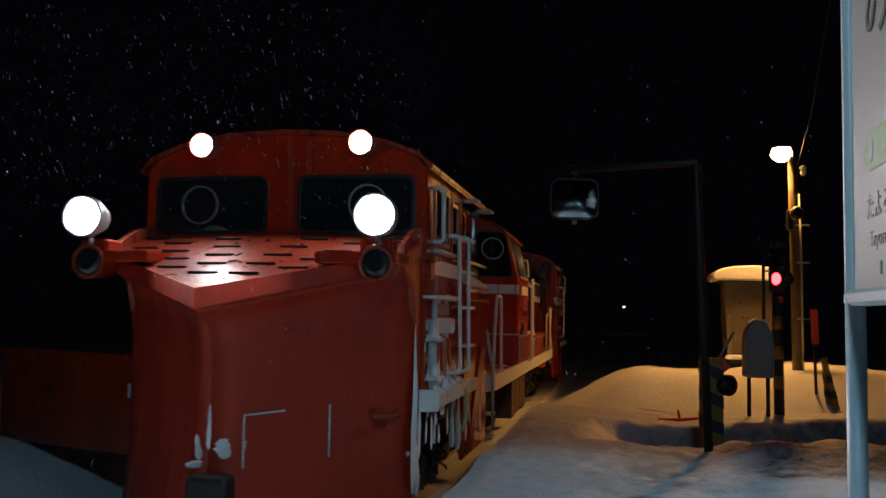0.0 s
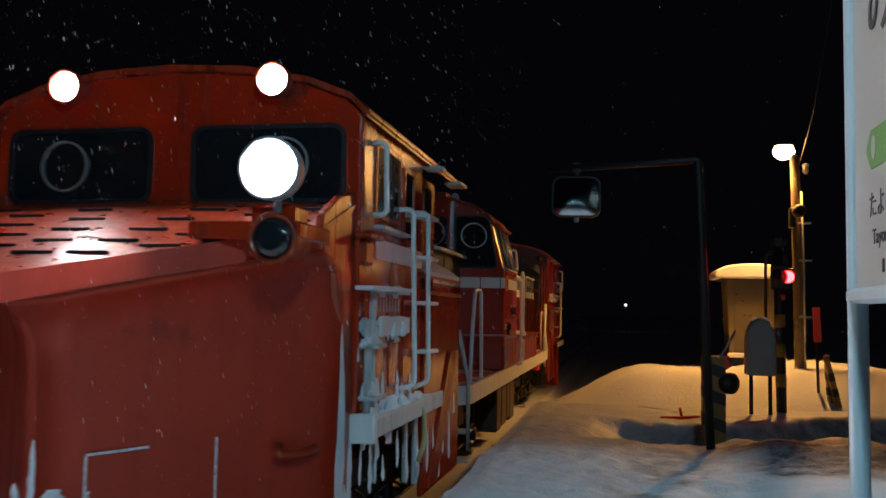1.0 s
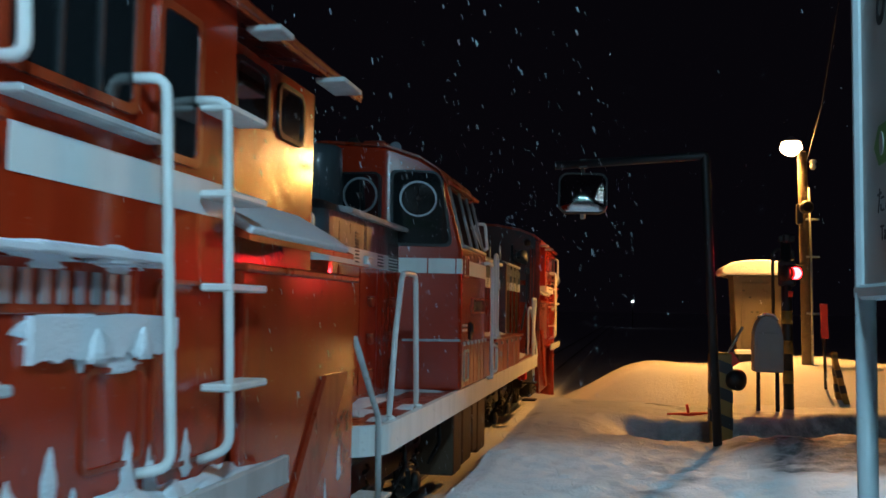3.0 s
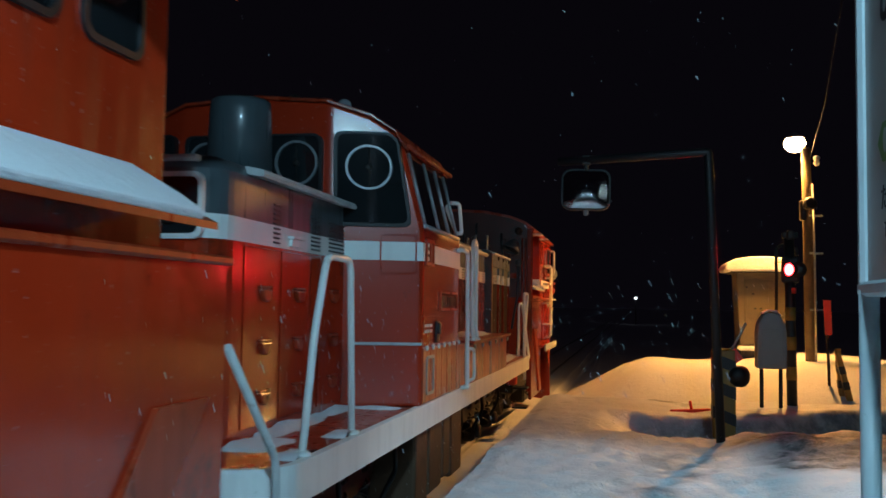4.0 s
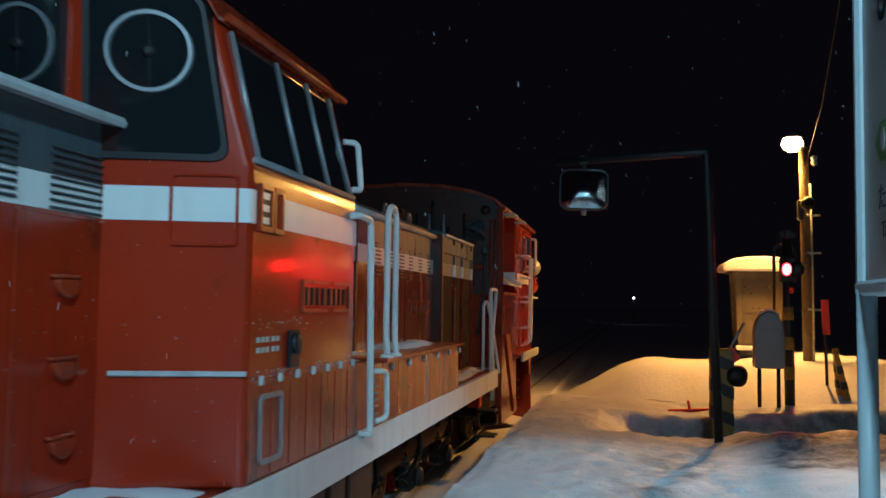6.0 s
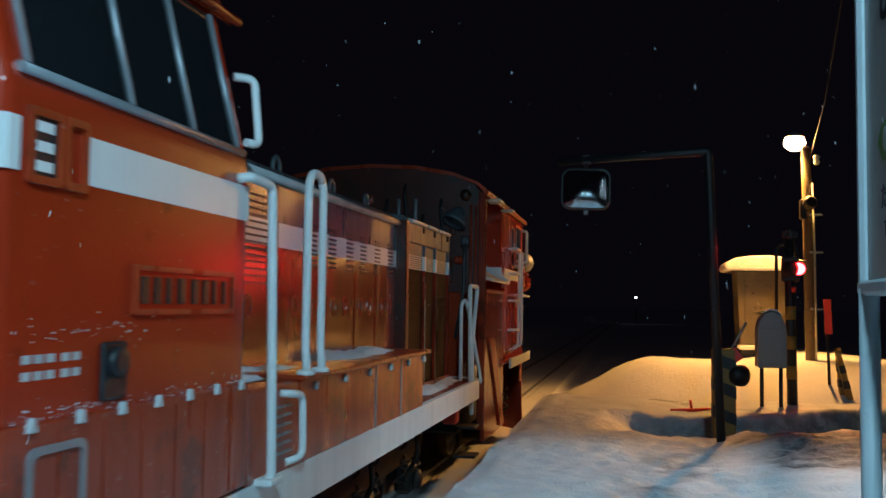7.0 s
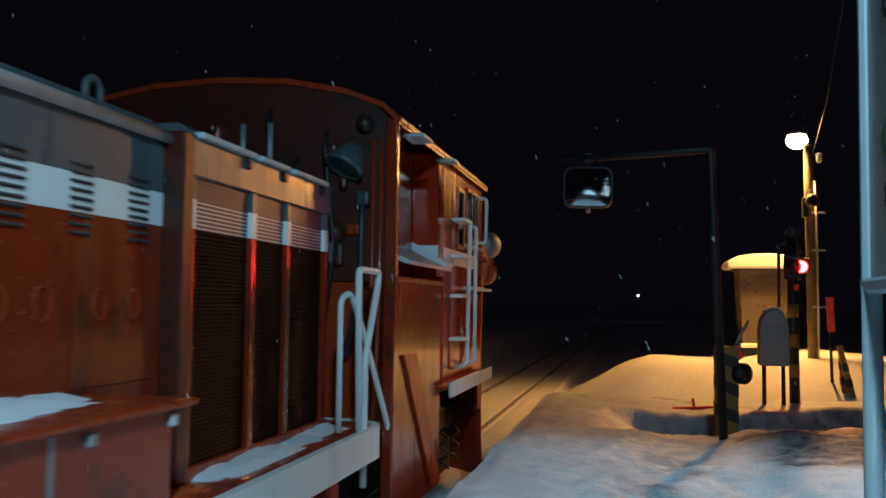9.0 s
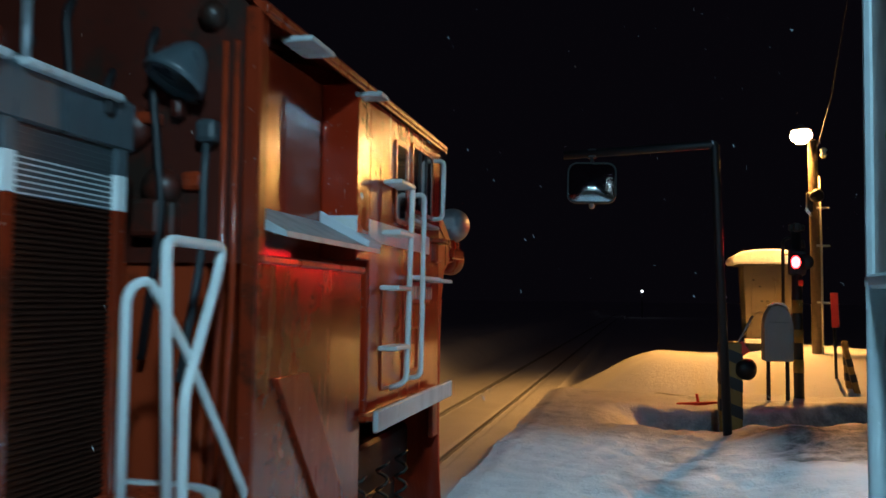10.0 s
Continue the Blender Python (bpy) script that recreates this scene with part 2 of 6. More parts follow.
def lathe(bm, profile, centre, axis, n=24):
    """Turns a profile of (distance along axis, radius) round the axis."""
    axis = Vector(axis).normalized()
    side = axis.orthogonal().normalized()
    up = axis.cross(side)
    rings = []
    for d, r in profile:
        rings.append([bm.verts.new(Vector(centre) + axis * d + (side * math.cos(2 * math.pi * k / n) + up * math.sin(2 * math.pi * k / n)) * max(r, 1e-4)) for k in range(n)])
    for a, b in zip(rings, rings[1:]):
        for k in range(n):
            bm.faces.new((a[k], a[(k + 1) % n], b[(k + 1) % n], b[k])).smooth = True
    bm.faces.new(rings[0][::-1])
    bm.faces.new(rings[-1])
    return bm


def rounded(u0, u1, v0, v1, r, n=4):
    """A rectangle with round corners, as a list of points."""
    out = []
    for cu, cv, a in ((u1 - r, v1 - r, 0), (u0 + r, v1 - r, 90), (u0 + r, v0 + r, 180), (u1 - r, v0 + r, 270)):
        out += [(cu + r * math.cos(radians(a + 90 * k / n)), cv + r * math.sin(radians(a + 90 * k / n))) for k in range(n + 1)]
    return out


def ring(bm, poly, inner, axis, a, b):
    """A frame between two outlines with as many points, drawn out from a to b."""
    def at(u, v, w):
        return {"x": (w, u, v), "y": (u, w, v), "z": (u, v, w)}[axis]
    t = bmesh.new()
    rows = [[t.verts.new(at(u, v, w)) for u, v in q] for q, w in ((poly, a), (poly, b), (inner, b), (inner, a))]
    n = len(poly)
    for r0, r1 in zip(rows, rows[1:] + rows[:1]):
        for i in range(n):
            t.faces.new((r0[i], r0[(i + 1) % n], r1[(i + 1) % n], r1[i]))
    bmesh.ops.recalc_face_normals(t, faces=list(t.faces))
    bm_join(bm, t)
    return bm


def finish(name, bm, mat):
    me = bpy.data.meshes.new(name)
    bm.to_mesh(me)
    bm.free()
    me.materials.append(mat)
    return me


def part(name, bm, mat, parent, label="", recalc=True):
    if recalc:
        bmesh.ops.recalc_face_normals(bm, faces=list(bm.faces))
    top = parent
    while top.parent:
        top = top.parent
    off = ORIGIN.get(top.name)
    if off:
        bm.transform(Matrix.Translation(off))
    ob = new(name, finish(name, bm, mat))
    ob.parent = parent
    if label:
        tagged(ob, label)
    return ob


def thing(name, bm, mat, label, category, group="", kind=""):
    bmesh.ops.recalc_face_normals(bm, faces=list(bm.faces))
    return tagged(new(name, finish(name, bm, mat)), label, category, group, kind)


def holder(name, place, label, category, group=""):
    ob = new(name)
    ob.location = place
    ob.empty_display_size = 0.2
    ORIGIN[ob.name] = -Vector(place)
    return tagged(ob, label, category, group)


def B():
    return bmesh.new()

# ---- ground, track and platform ----
def smooth_step(a, b, x):
    k = min(1, max(0, (x - a) / (b - a)))
    return k * k * (3 - 2 * k)


def rough(x, y, amp, size):
    return amp * noise.noise(Vector((x / size, y / size, 3.7)))


def ground_height(x, y):
    bed = -0.045 + rough(x, y, 0.035, 0.6)
    for rail in (-0.5335, 0.5335):
        bed -= 0.06 * max(0, 1 - abs(abs(x - rail) - 0.06) / 0.06)
    left = smooth_step(-2.0, -3.3, x) * (0.75 + rough(x, y, 0.22, 1.4)) - smooth_step(-4, -14, x) * 0.6
    right = smooth_step(1.35, 1.75, x) * 0.10
    h = bed + left + right
    if y > 16 and x > 1.2:
        rise = smooth_step(1.25, 3.9, x) * smooth_step(16.0, 19.5, y) * smooth_step(27.5, 22.8, y)
        h += rise * (1.06 + 0.07 * math.sin(x * 1.1 + 0.2) + rough(x, y, 0.12, 2.2)) - smooth_step(22, 30, y) * 0.25
    return h


def grid(xs, ys, height):
    bm = B()
    rows = [[bm.verts.new((x, y, height(x, y))) for x in xs] for y in ys]
    for a, b in zip(rows, rows[1:]):
        for i in range(len(xs) - 1):
            bm.faces.new((a[i], a[i + 1], b[i + 1], b[i])).smooth = True
    return bm


gx = [-900, -300, -90, -40, -22, -14, -10, -7, -5.5, -4.5] + [-4 + 0.25 * i for i in range(10)] + [-1.5 + 0.06 * i for i in range(58)] \
    + [2.1 + 0.3 * i for i in range(30)] + [12, 15, 22, 40, 90, 300, 900]
gy = [-900, -200, -60, -25, -14] + [-10 + 0.5 * i for i in range(40)] + [10 + 0.25 * i for i in range(80)] + [30.5 + 1.5 * i for i in range(24)] + [70, 90, 130, 220, 500, 2500]
thing("ground", grid(gx, gy, ground_height), SNOW, "deep trodden snow over the track bed and fields", "snow", kind="structure")

# rails, half sunk in the snow
for x in (-0.5335, 0.5335):
    bm = B()
    prism(bm, [(x - 0.032, 0), (x + 0.032, 0), (x + 0.032, -0.035), (x + 0.009, -0.05), (x + 0.009, -0.13), (x + 0.06, -0.15),
               (x - 0.06, -0.15), (x - 0.009, -0.13), (x - 0.009, -0.05), (x - 0.032, -0.035)], "y", -30, 160)
    thing("rail", bm, STEEL, "steel rail with a worn top, sunk in snow", "rail", "rails of the track", "structure")


PLAT_END = 16.6


def platform_height(x, y):
    near = smooth_step(17, 9, y)
    h = 0.75 + rough(x, y, 0.05, 1.1) + rough(x + 9, y, 0.014, 0.37) + near * (rough(x, y + 5, 0.026, 0.17) + rough(x + 3, y, 0.014, 0.08))
    # trodden lane with boot hollows, loose bank beside it
    lane = math.exp(-((x - 3.35 - 0.10 * (y - 7)) / 0.55) ** 2)
    h -= lane * (0.05 + 0.06 * max(0, rough(x + 2, y, 1.0, 0.22)))
    h += smooth_step(4.0, 5.0, x) * (0.10 + 0.16 * max(0, rough(x, y, 1.0, 0.8))) * smooth_step(12.4, 11.0, y)
    # a shallow hollow where the platform ends, before the crossing road
    ragged = 0.30 * rough(x, 1.0, 1.0, 0.7) + 0.10 * rough(x, 7.0, 1.0, 0.2)
    across = smooth_step(2.6, 3.8, x)
    h -= 0.42 * smooth_step(11.1 + ragged, 11.6 + ragged, y) * across
    lip = 13.0 + 0.5 * ragged + max(0, min(1.7, x - 5.0))
    h += 0.41 * smooth_step(lip, lip + 0.4, y) * across
    h -= smooth_step(2.02, 1.78, x) * 0.05
    h -= smooth_step(15.4, PLAT_END, y) * 0.10
    return h


def trodden_shade(x, y):
    """How dark the snow is: shade painted in the hollow before the road and on the bank, packed ice in the lane's
    middle, boot streaks.
    """
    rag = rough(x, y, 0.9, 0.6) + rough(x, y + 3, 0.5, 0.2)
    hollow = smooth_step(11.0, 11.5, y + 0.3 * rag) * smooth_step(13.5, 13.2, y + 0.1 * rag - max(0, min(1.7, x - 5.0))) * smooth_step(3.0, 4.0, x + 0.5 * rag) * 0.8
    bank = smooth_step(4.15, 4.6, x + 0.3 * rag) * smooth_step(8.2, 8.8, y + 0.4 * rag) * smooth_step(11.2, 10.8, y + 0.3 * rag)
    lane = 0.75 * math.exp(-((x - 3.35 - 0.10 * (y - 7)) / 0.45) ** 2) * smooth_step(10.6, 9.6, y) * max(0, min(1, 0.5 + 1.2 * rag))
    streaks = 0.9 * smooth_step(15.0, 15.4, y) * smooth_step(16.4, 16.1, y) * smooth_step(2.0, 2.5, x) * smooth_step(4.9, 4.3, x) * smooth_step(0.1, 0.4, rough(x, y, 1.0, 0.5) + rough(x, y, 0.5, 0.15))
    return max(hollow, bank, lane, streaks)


px = [1.78 + 0.05 * i for i in range(94)] + [6.6, 7.2, 8, 9, 10.5, 12.5]
py = [-14, -10, -7, -5, -3, -1, 0.5, 2, 3.5, 4.5] + [5.2 + 0.05 * i for i in range(150)] + [12.7 + 0.1 * i for i in range(40)]
bm = grid(px, [min(q, PLAT_END) for q in py], platform_height)
edge = [(1.78, platform_height(1.78, y), y) for y in py]
for (x0, z0, y0), (x1, z1, y1) in zip(edge, edge[1:]):
    y0, y1 = min(y0, PLAT_END), min(y1, PLAT_END)
    if y1 > y0:
        bm.faces.new([bm.verts.new(q) for q in ((x0, y0, z0), (x1, y1, z1), (1.72, y1, 0.55), (1.72, y0, 0.55))])
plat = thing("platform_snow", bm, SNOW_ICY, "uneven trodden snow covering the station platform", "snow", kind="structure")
# per-vertex darkness: packed ice together with the painted shade
dark_values = plat.data.attributes.new("trodden_shade", "FLOAT", "POINT")
dark_values.data.foreach_set("value", [trodden_shade(v.co.x + plat.location.x, v.co.y + plat.location.y) for v in plat.data.vertices])
bm = B()
box(bm, 1.74, 12.5, -14, 10.6, -0.4, 0.62, 0.02)
thing("platform", bm, CONCRETE, "low concrete station platform under snow", "platform", kind="structure")


# ---- the snow-plough vehicles at both ends ----
def snow_patch(bm, X, y, z, w, h, seed):
    """A ragged streak of snow stuck to an upright side: broad below, drawn out upwards, with drips."""
    rnd = random.Random(seed)
    lean = rnd.uniform(-0.12, 0.12) * h
    n = 9
    left, right, mid = [], [], []
    for k in range(n):
        u = k / (n - 1)
        half = w / 2 * (1 - u) ** 0.7 * min(1, 0.35 + 3.2 * u) if h > w * 1.3 else w / 2 * math.sin(math.pi * (0.08 + 0.84 * u)) ** 0.5
        zz, yy = z - h / 2 + h * u, y + lean * u
        left.append(bm.verts.new((X, yy - half * rnd.uniform(0.5, 1.1) - 0.004, zz)))
        right.append(bm.verts.new((X, yy + half * rnd.uniform(0.5, 1.1) + 0.004, zz + rnd.uniform(-0.1, 0.1) * h / n)))
        mid.append(bm.verts.new((X + min(0.03, 0.4 * half) * rnd.uniform(0.6, 1), yy, zz)))
    for k in range(n - 1):
        bm.faces.new((left[k], mid[k], mid[k + 1], left[k + 1])).smooth = True
        bm.faces.new((mid[k], right[k], right[k + 1], mid[k + 1])).smooth = True
    bm.faces.new((left[0], right[0], mid[0]))
    bm.faces.new((left[-1], mid[-1], right[-1]))
    return bm


def drift(x0, x1, y0, y1, z, h, seed, step=0.035):
    """A low, uneven bank of snow on a level ledge."""
    bm = B()
    nx, ny = max(3, int(abs(x1 - x0) / step)), max(4, int((y1 - y0) / step))
    rows = []
    for a in range(ny + 1):
        row = []
        for b in range(nx + 1):
            u, v = b / nx, a / ny
            e = math.sin(math.pi * v) ** 0.35 * min(1, (1 - u) * 3.0)
            q = noise.noise(Vector((u * 2.1 + seed, v * (y1 - y0) * 3.0, seed))) + 0.5 * noise.noise(Vector((u * 6, v * (y1 - y0) * 9, seed + 4)))
            row.append(bm.verts.new((x0 + (x1 - x0) * u, y0 + (y1 - y0) * v, z + max(-0.004, h * (e * (0.75 + 0.7 * q) - 0.45 * u - 0.1)))))
        rows.append(row)
    for r0, r1 in zip(rows, rows[1:]):
        for b in range(nx):
            bm.faces.new((r0[b], r0[b + 1], r1[b + 1], r1[b])).smooth = True
    return bm


def wheel_part(x, y, r, parent, rows_for):
    bm = B()
    s = 1 if x > 0 else -1
    lathe(bm, [(-0.065 * s, r * 0.2), (-0.065 * s, r), (-0.035 * s, r + 0.028), (-0.02 * s, r), (0.06 * s, r - 0.01), (0.06 * s, r * 0.86),
               (0.03 * s, r * 0.8), (0.02 * s, r * 0.4), (0.075 * s, r * 0.3), (0.075 * s, r * 0.05)], (0, 0, 0), (1, 0, 0), 28)
    for k in range(4):
        a = math.pi / 2 * k
        lathe(bm, [(0.02 * s, 0.05), (0.032 * s, 0.05)], (0, math.cos(a) * r * 0.6, math.sin(a) * r * 0.6), (1, 0, 0), 8)
    bmesh.ops.recalc_face_normals(bm, faces=list(bm.faces))
    ob = new("wheel", finish("wheel", bm, UNDER))
    ob.parent = parent
    top = parent
    ob.location = Vector((x, y, r)) + ORIGIN[top.name]
    rows_for.append((ob, r))
    return ob


WHEELS = []


def plough(front):
    """A snow-plough vehicle; v runs from the locomotive outwards to the prow."""
    base = -1.6 if front else 16.3
    P = holder("snow_plough_car", (0, base, 0),
               "vermilion leading snow-plough vehicle with pointed prow and snow-caked sides" if front else
               "vermilion trailing snow-plough vehicle with open side bay and white ladder", "snow plough", "snow ploughs of the train")

    def Y(v):
        return -v if front else 15.15 + v
    # where the wing starts and ends, where the full-width cab and the set-back wall start
    w0, w1, c0, r0 = (-1.06, 0.74, 0.80, -0.98) if front else (-1.36, 0.30, 0.55, -1.34)

    def vbox(bm, x0, x1, v0, v1, z0, z1, bevel=0.0):
        a, b = sorted((Y(v0), Y(v1)))
        return box(bm, x0, x1, a, b, z0, z1, bevel)
    arc = [(1.42, 3.57), (1.30, 3.70), (1.0, 3.82), (0.55, 3.91), (0, 3.94), (-0.55, 3.91), (-1.0, 3.82), (-1.30, 3.70), (-1.42, 3.57)]
    # cab: full width in front, set back behind
    bm = B()
    prism(bm, [(-1.42, 1.36)] + arc[::-1] + [(1.42, 1.36)], "y", Y(c0), Y(2.80), 0.018, 2)
    cab = part("cab_body", bm, RED, P, "vermilion steel cab with rounded roof")
    bm = B()
    prism(bm, [(-1.17, 1.0), (-1.17, 3.60), (1.17, 3.60), (1.17, 1.0)], "y", Y(r0), Y(c0 + 0.02), 0.012, 2)
    part("rear_body", bm, RED if front else RED_GLOSS, P, "set-back vermilion wall")
    bm = B()
    prism(bm, [(x * 1.035, z + 0.015) for x, z in arc] + [(x * 1.035, z - 0.03) for x, z in arc[::-1]], "y", Y(r0 - 0.05), Y(2.86))
    part("roof", bm, RED_WORN, P)
    for x in (-1.45, 1.45):
        part("roof_gutter", vbox(B(), x - 0.03, x + 0.03, r0 - 0.05, 2.84, 3.56, 3.605, 0.008), RED_WORN, P)
    for v0, v1 in ((r0 + 0.3, r0 + 0.65), (c0 - 0.3, c0 - 0.12)):
        bm = B()
        vbox(bm, 1.40, 1.58, v0, v1, 3.51, 3.54, 0.006)
        part("roof_step", bm, WHITE_DULL, P)
    # side windows
    for s in (1, -1):
        for v0, v1, z0, z1 in ((1.72, 2.42, 2.92, 3.42), (1.21, 1.52, 2.80, 3.36)):
            bm = B()
            a, b = sorted((Y(v0), Y(v1)))
            x0, x1 = (1.40, 1.435) if s > 0 else (-1.435, -1.40)
            ring(bm, rounded(a - 0.035, b + 0.035, z0 - 0.035, z1 + 0.035, 0.05), rounded(a, b, z0, z1, 0.04), "x", x0, x1 + 0.004 * s)
            w = part("window_frame", bm, RED_WORN, P)
            bm = B()
            prism(bm, rounded(a, b, z0, z1, 0.04), "x", 1.424 * s, 1.43 * s)
            part("pane", bm, GLASS_DARK, w)
            if v0 > 1.6:
                for k in (0.36, 0.68):
                    bm = B()
                    box(bm, 1.428 * s, 1.442 * s, a + (b - a) * k - 0.012, a + (b - a) * k + 0.012, z0, z1, 0.003)
                    part("window_bar", bm, DARK_STEEL, w)
        if front:
            for v0, v1 in ((-0.72, -0.34), (-0.14, 0.28)):
                a, b = sorted((Y(v0), Y(v1)))
                bm = B()
                prism(bm, rounded(a, b, 3.22, 3.50, 0.06), "x", 1.166 * s, 1.178 * s)
                w = part("rear_window", bm, GLASS_DARK, P)
                bm = B()
                ring(bm, rounded(a - 0.03, b + 0.03, 3.19, 3.53, 0.08), rounded(a, b, 3.22, 3.50, 0.06), "x", 1.165 * s, 1.19 * s)
                part("rubber_seal", bm, BLACK, w)
    # front windows
    for x0, x1 in ((0.18, 1.28), (-1.28, -0.18)):
        bm = B()
        prism(bm, rounded(x0, x1, 2.98, 3.48, 0.08), "y", Y(2.796), Y(2.81))
        w = part("front_window", bm, GLASS_DARK, P)
        bm = B()
        ring(bm, rounded(x0 - 0.03, x1 + 0.03, 2.95, 3.51, 0.1), rounded(x0, x1, 2.98, 3.48, 0.08), "y", Y(2.795), Y(2.825))
        part("rubber_seal", bm, BLACK, w)
        bm = B()
        c = ((x0 + x1) / 2 + (0.12 if x0 > 0 else -0.12), Y(2.82), 3.23)
        ring(bm, [(c[0] + 0.19 * math.cos(k * 0.26), c[2] + 0.19 * math.sin(k * 0.26)) for k in range(24)],
             [(c[0] + 0.175 * math.cos(k * 0.26), c[2] + 0.175 * math.sin(k * 0.26)) for k in range(24)], "y", Y(2.81), Y(2.83))
        part("clear_view_ring", bm, STEEL, w)
    # white band along the sides, ledges under the windows
    for s in (1, -1):
        bm = B()
        vbox(bm, 1.419 * s, 1.425 * s, c0, 2.38, 2.585, 2.735)
        part("white_band", bm, WHITE, P, "white painted band")
        bm = B()
        vbox(bm, 1.40 * s, 1.50 * s, 1.58, 2.44, 2.80, 2.83, 0.008)
        part("window_ledge", bm, WHITE_DULL, P, "snowy ledge under the window")
        bm = B()
        vbox(bm, 1.40 * s, 1.52 * s, 2.52, 2.86, 2.70, 2.735, 0.008)
        vbox(bm, 1.40 * s, 1.46 * s, 2.56, 2.78, 2.52, 2.70, 0.02)
        part("lamp_bracket", bm, RED_WORN, P)
        bm = B()
        vbox(bm, 1.40 * s, 1.54 * s, 2.36, 2.84, 2.345, 2.375, 0.006)
        vbox(bm, 1.40 * s, 1.53 * s, 1.62, 2.38, 2.35, 2.385, 0.006)
        part("step_ledge", bm, SNOW, P, "snow-capped ledge")
        # grab rails and ladder
        bm = B()
        tube(bm, [(1.42 * s, Y(2.50), 3.42), (1.52 * s, Y(2.50), 3.42), (1.52 * s, Y(2.46), 2.90), (1.42 * s, Y(2.46), 2.90)], 0.021, 10, 0.05)
        part("grab_rail", bm, WHITE, P, "white window grab rail")
        bm = B()
        tube(bm, [(1.43 * s, Y(1.72), 3.02), (1.54 * s, Y(1.68), 3.03), (1.55 * s, Y(1.57), 1.60), (1.43 * s, Y(1.60), 1.58)], 0.021, 10, 0.06)
        part("hand_rail", bm, WHITE, P, "tall white hand rail")
        bm = B()
        tube(bm, [(1.43 * s, Y(1.22), 3.05), (1.56 * s, Y(1.20), 3.05), (1.56 * s, Y(1.08), 1.60), (1.43 * s, Y(1.10), 1.55)], 0.021, 10, 0.06)
        lad = part("ladder_rail", bm, WHITE, P, "white ladder rail")
        for k, z in enumerate((3.02, 2.66, 2.27, 1.85)):
            bm = B()
            vbox(bm, 1.44 * s, 1.58 * s, 0.76 - 0.03 * k + 0.06, 1.22 - 0.03 * k, z - 0.012, z + 0.022, 0.008)
            part("rung", bm, WHITE, lad)
        # lower step with white edge
        bm = B()
        vbox(bm, 1.30 * s, 1.55 * s, 0.38, 2.78, 1.40, 1.43, 0.006)
        st = part("running_step", bm, RED_WORN, P)
        bm = B()
        vbox(bm, 1.52 * s, 1.556 * s, 0.36, 2.80, 1.33, 1.47, 0.008)
        part("step_edge", bm, WHITE_DULL, st, "white step edge")
        # panels, hatch
        for v0, v1, z0, z1 in ((1.56, 1.96, 1.62, 1.98), (0.86, 1.5, 1.55, 2.30)):
            bm = B()
            a, b = sorted((Y(v0), Y(v1)))
            ring(bm, rounded(a, b, z0, z1, 0.05), rounded(a + 0.02, b - 0.02, z0 + 0.02, z1 - 0.02, 0.04), "x", 1.42 * s, 1.432 * s)
            part("hatch_frame", bm, RED_WORN, P)
        # cast number board, its characters as plain bars
        bm = B()
        vbox(bm, 1.42 * s, 1.434 * s, 1.64, 2.46, 2.165, 2.335, 0.004)
        plate = part("number_board", bm, RED_WORN, P, "raised number board")
        for k in range(8):
            bm = B()
            v = 2.42 - k * 0.094
            vbox(bm, 1.433 * s, 1.444 * s, v - 0.052, v, 2.195, 2.305, 0.004)
            part("board_bar", bm, STEEL, plate)
        # folded side wing with its sloping top ledge and a brace
        bm = B()
        vbox(bm, 1.40 * s, 1.45 * s, w0, w1, 0.55, 2.385, 0.012)
        wing = part("side_wing", bm, RED if front else RED_DIRTY, P, "folded vermilion side wing")
        bm = B()
        vbox(bm, 1.38 * s, 1.475 * s, w0 - 0.01, w1 + 0.01, 2.36, 2.40, 0.01)
        part("wing_rim", bm, RED_WORN, wing)
        bm = B()
        prism(bm, [(Y(w0 + 1.62), 0.6), (Y(w0 + 1.26), 0.6), (Y(w0 + 0.20), 1.80), (Y(w0 + 0.62), 1.80)], "x", 1.45 * s, 1.475 * s)
        part("wing_brace", bm, RED_WORN, wing)
        bm = B()
        prism(bm, [(1.16 * s, 2.70), (1.50 * s, 2.53), (1.50 * s, 2.50), (1.16 * s, 2.60)], "y", Y(w0 + 0.22), Y(c0))
        part("wing_ledge", bm, RED_WORN if front else WHITE_DULL, P, "sloping ledge over the wing")
        bm = B()
        prism(bm, [(1.17 * s, 2.77), (1.40 * s, 2.64), (1.52 * s, 2.56), (1.50 * s, 2.525), (1.17 * s, 2.69)], "y", Y(-0.70 if front else c0 - 0.3), Y(c0 - 0.01), 0.012)
        part("ledge_snow", bm, SNOW, P, "snow lying on the ledge")
    # prow: two curved mouldboards that meet in a nose
    levels = [(0.12, 0.12, 3.20, 4.55), (0.55, 0.55, 3.08, 4.38), (1.0, 1.0, 3.03, 4.29), (1.5, 1.45, 3.03, 4.27), (1.98, 1.80, 3.05, 4.28),
              (2.30, 1.98, 3.08, 4.31), (2.46, 2.10, 3.16, 4.38), (2.54, 2.17, 3.34, 4.48), (2.58, 2.22, 3.58, 4.62)]
    for s in (1, -1):
        bm = B()
        outer, inner = [], []
        for ze, zn, ve, vn in levels:
            outer.append([bm.verts.new((s * 1.39 * k / 8, Y(vn + (ve - vn) * (k / 8) ** 1.06), zn + (ze - zn) * (k / 8))) for k in range(9)])
        back = [[bm.verts.new((q.co.x, q.co.y - (Y(0.05) - Y(0)), q.co.z)) for q in row] for row in outer]
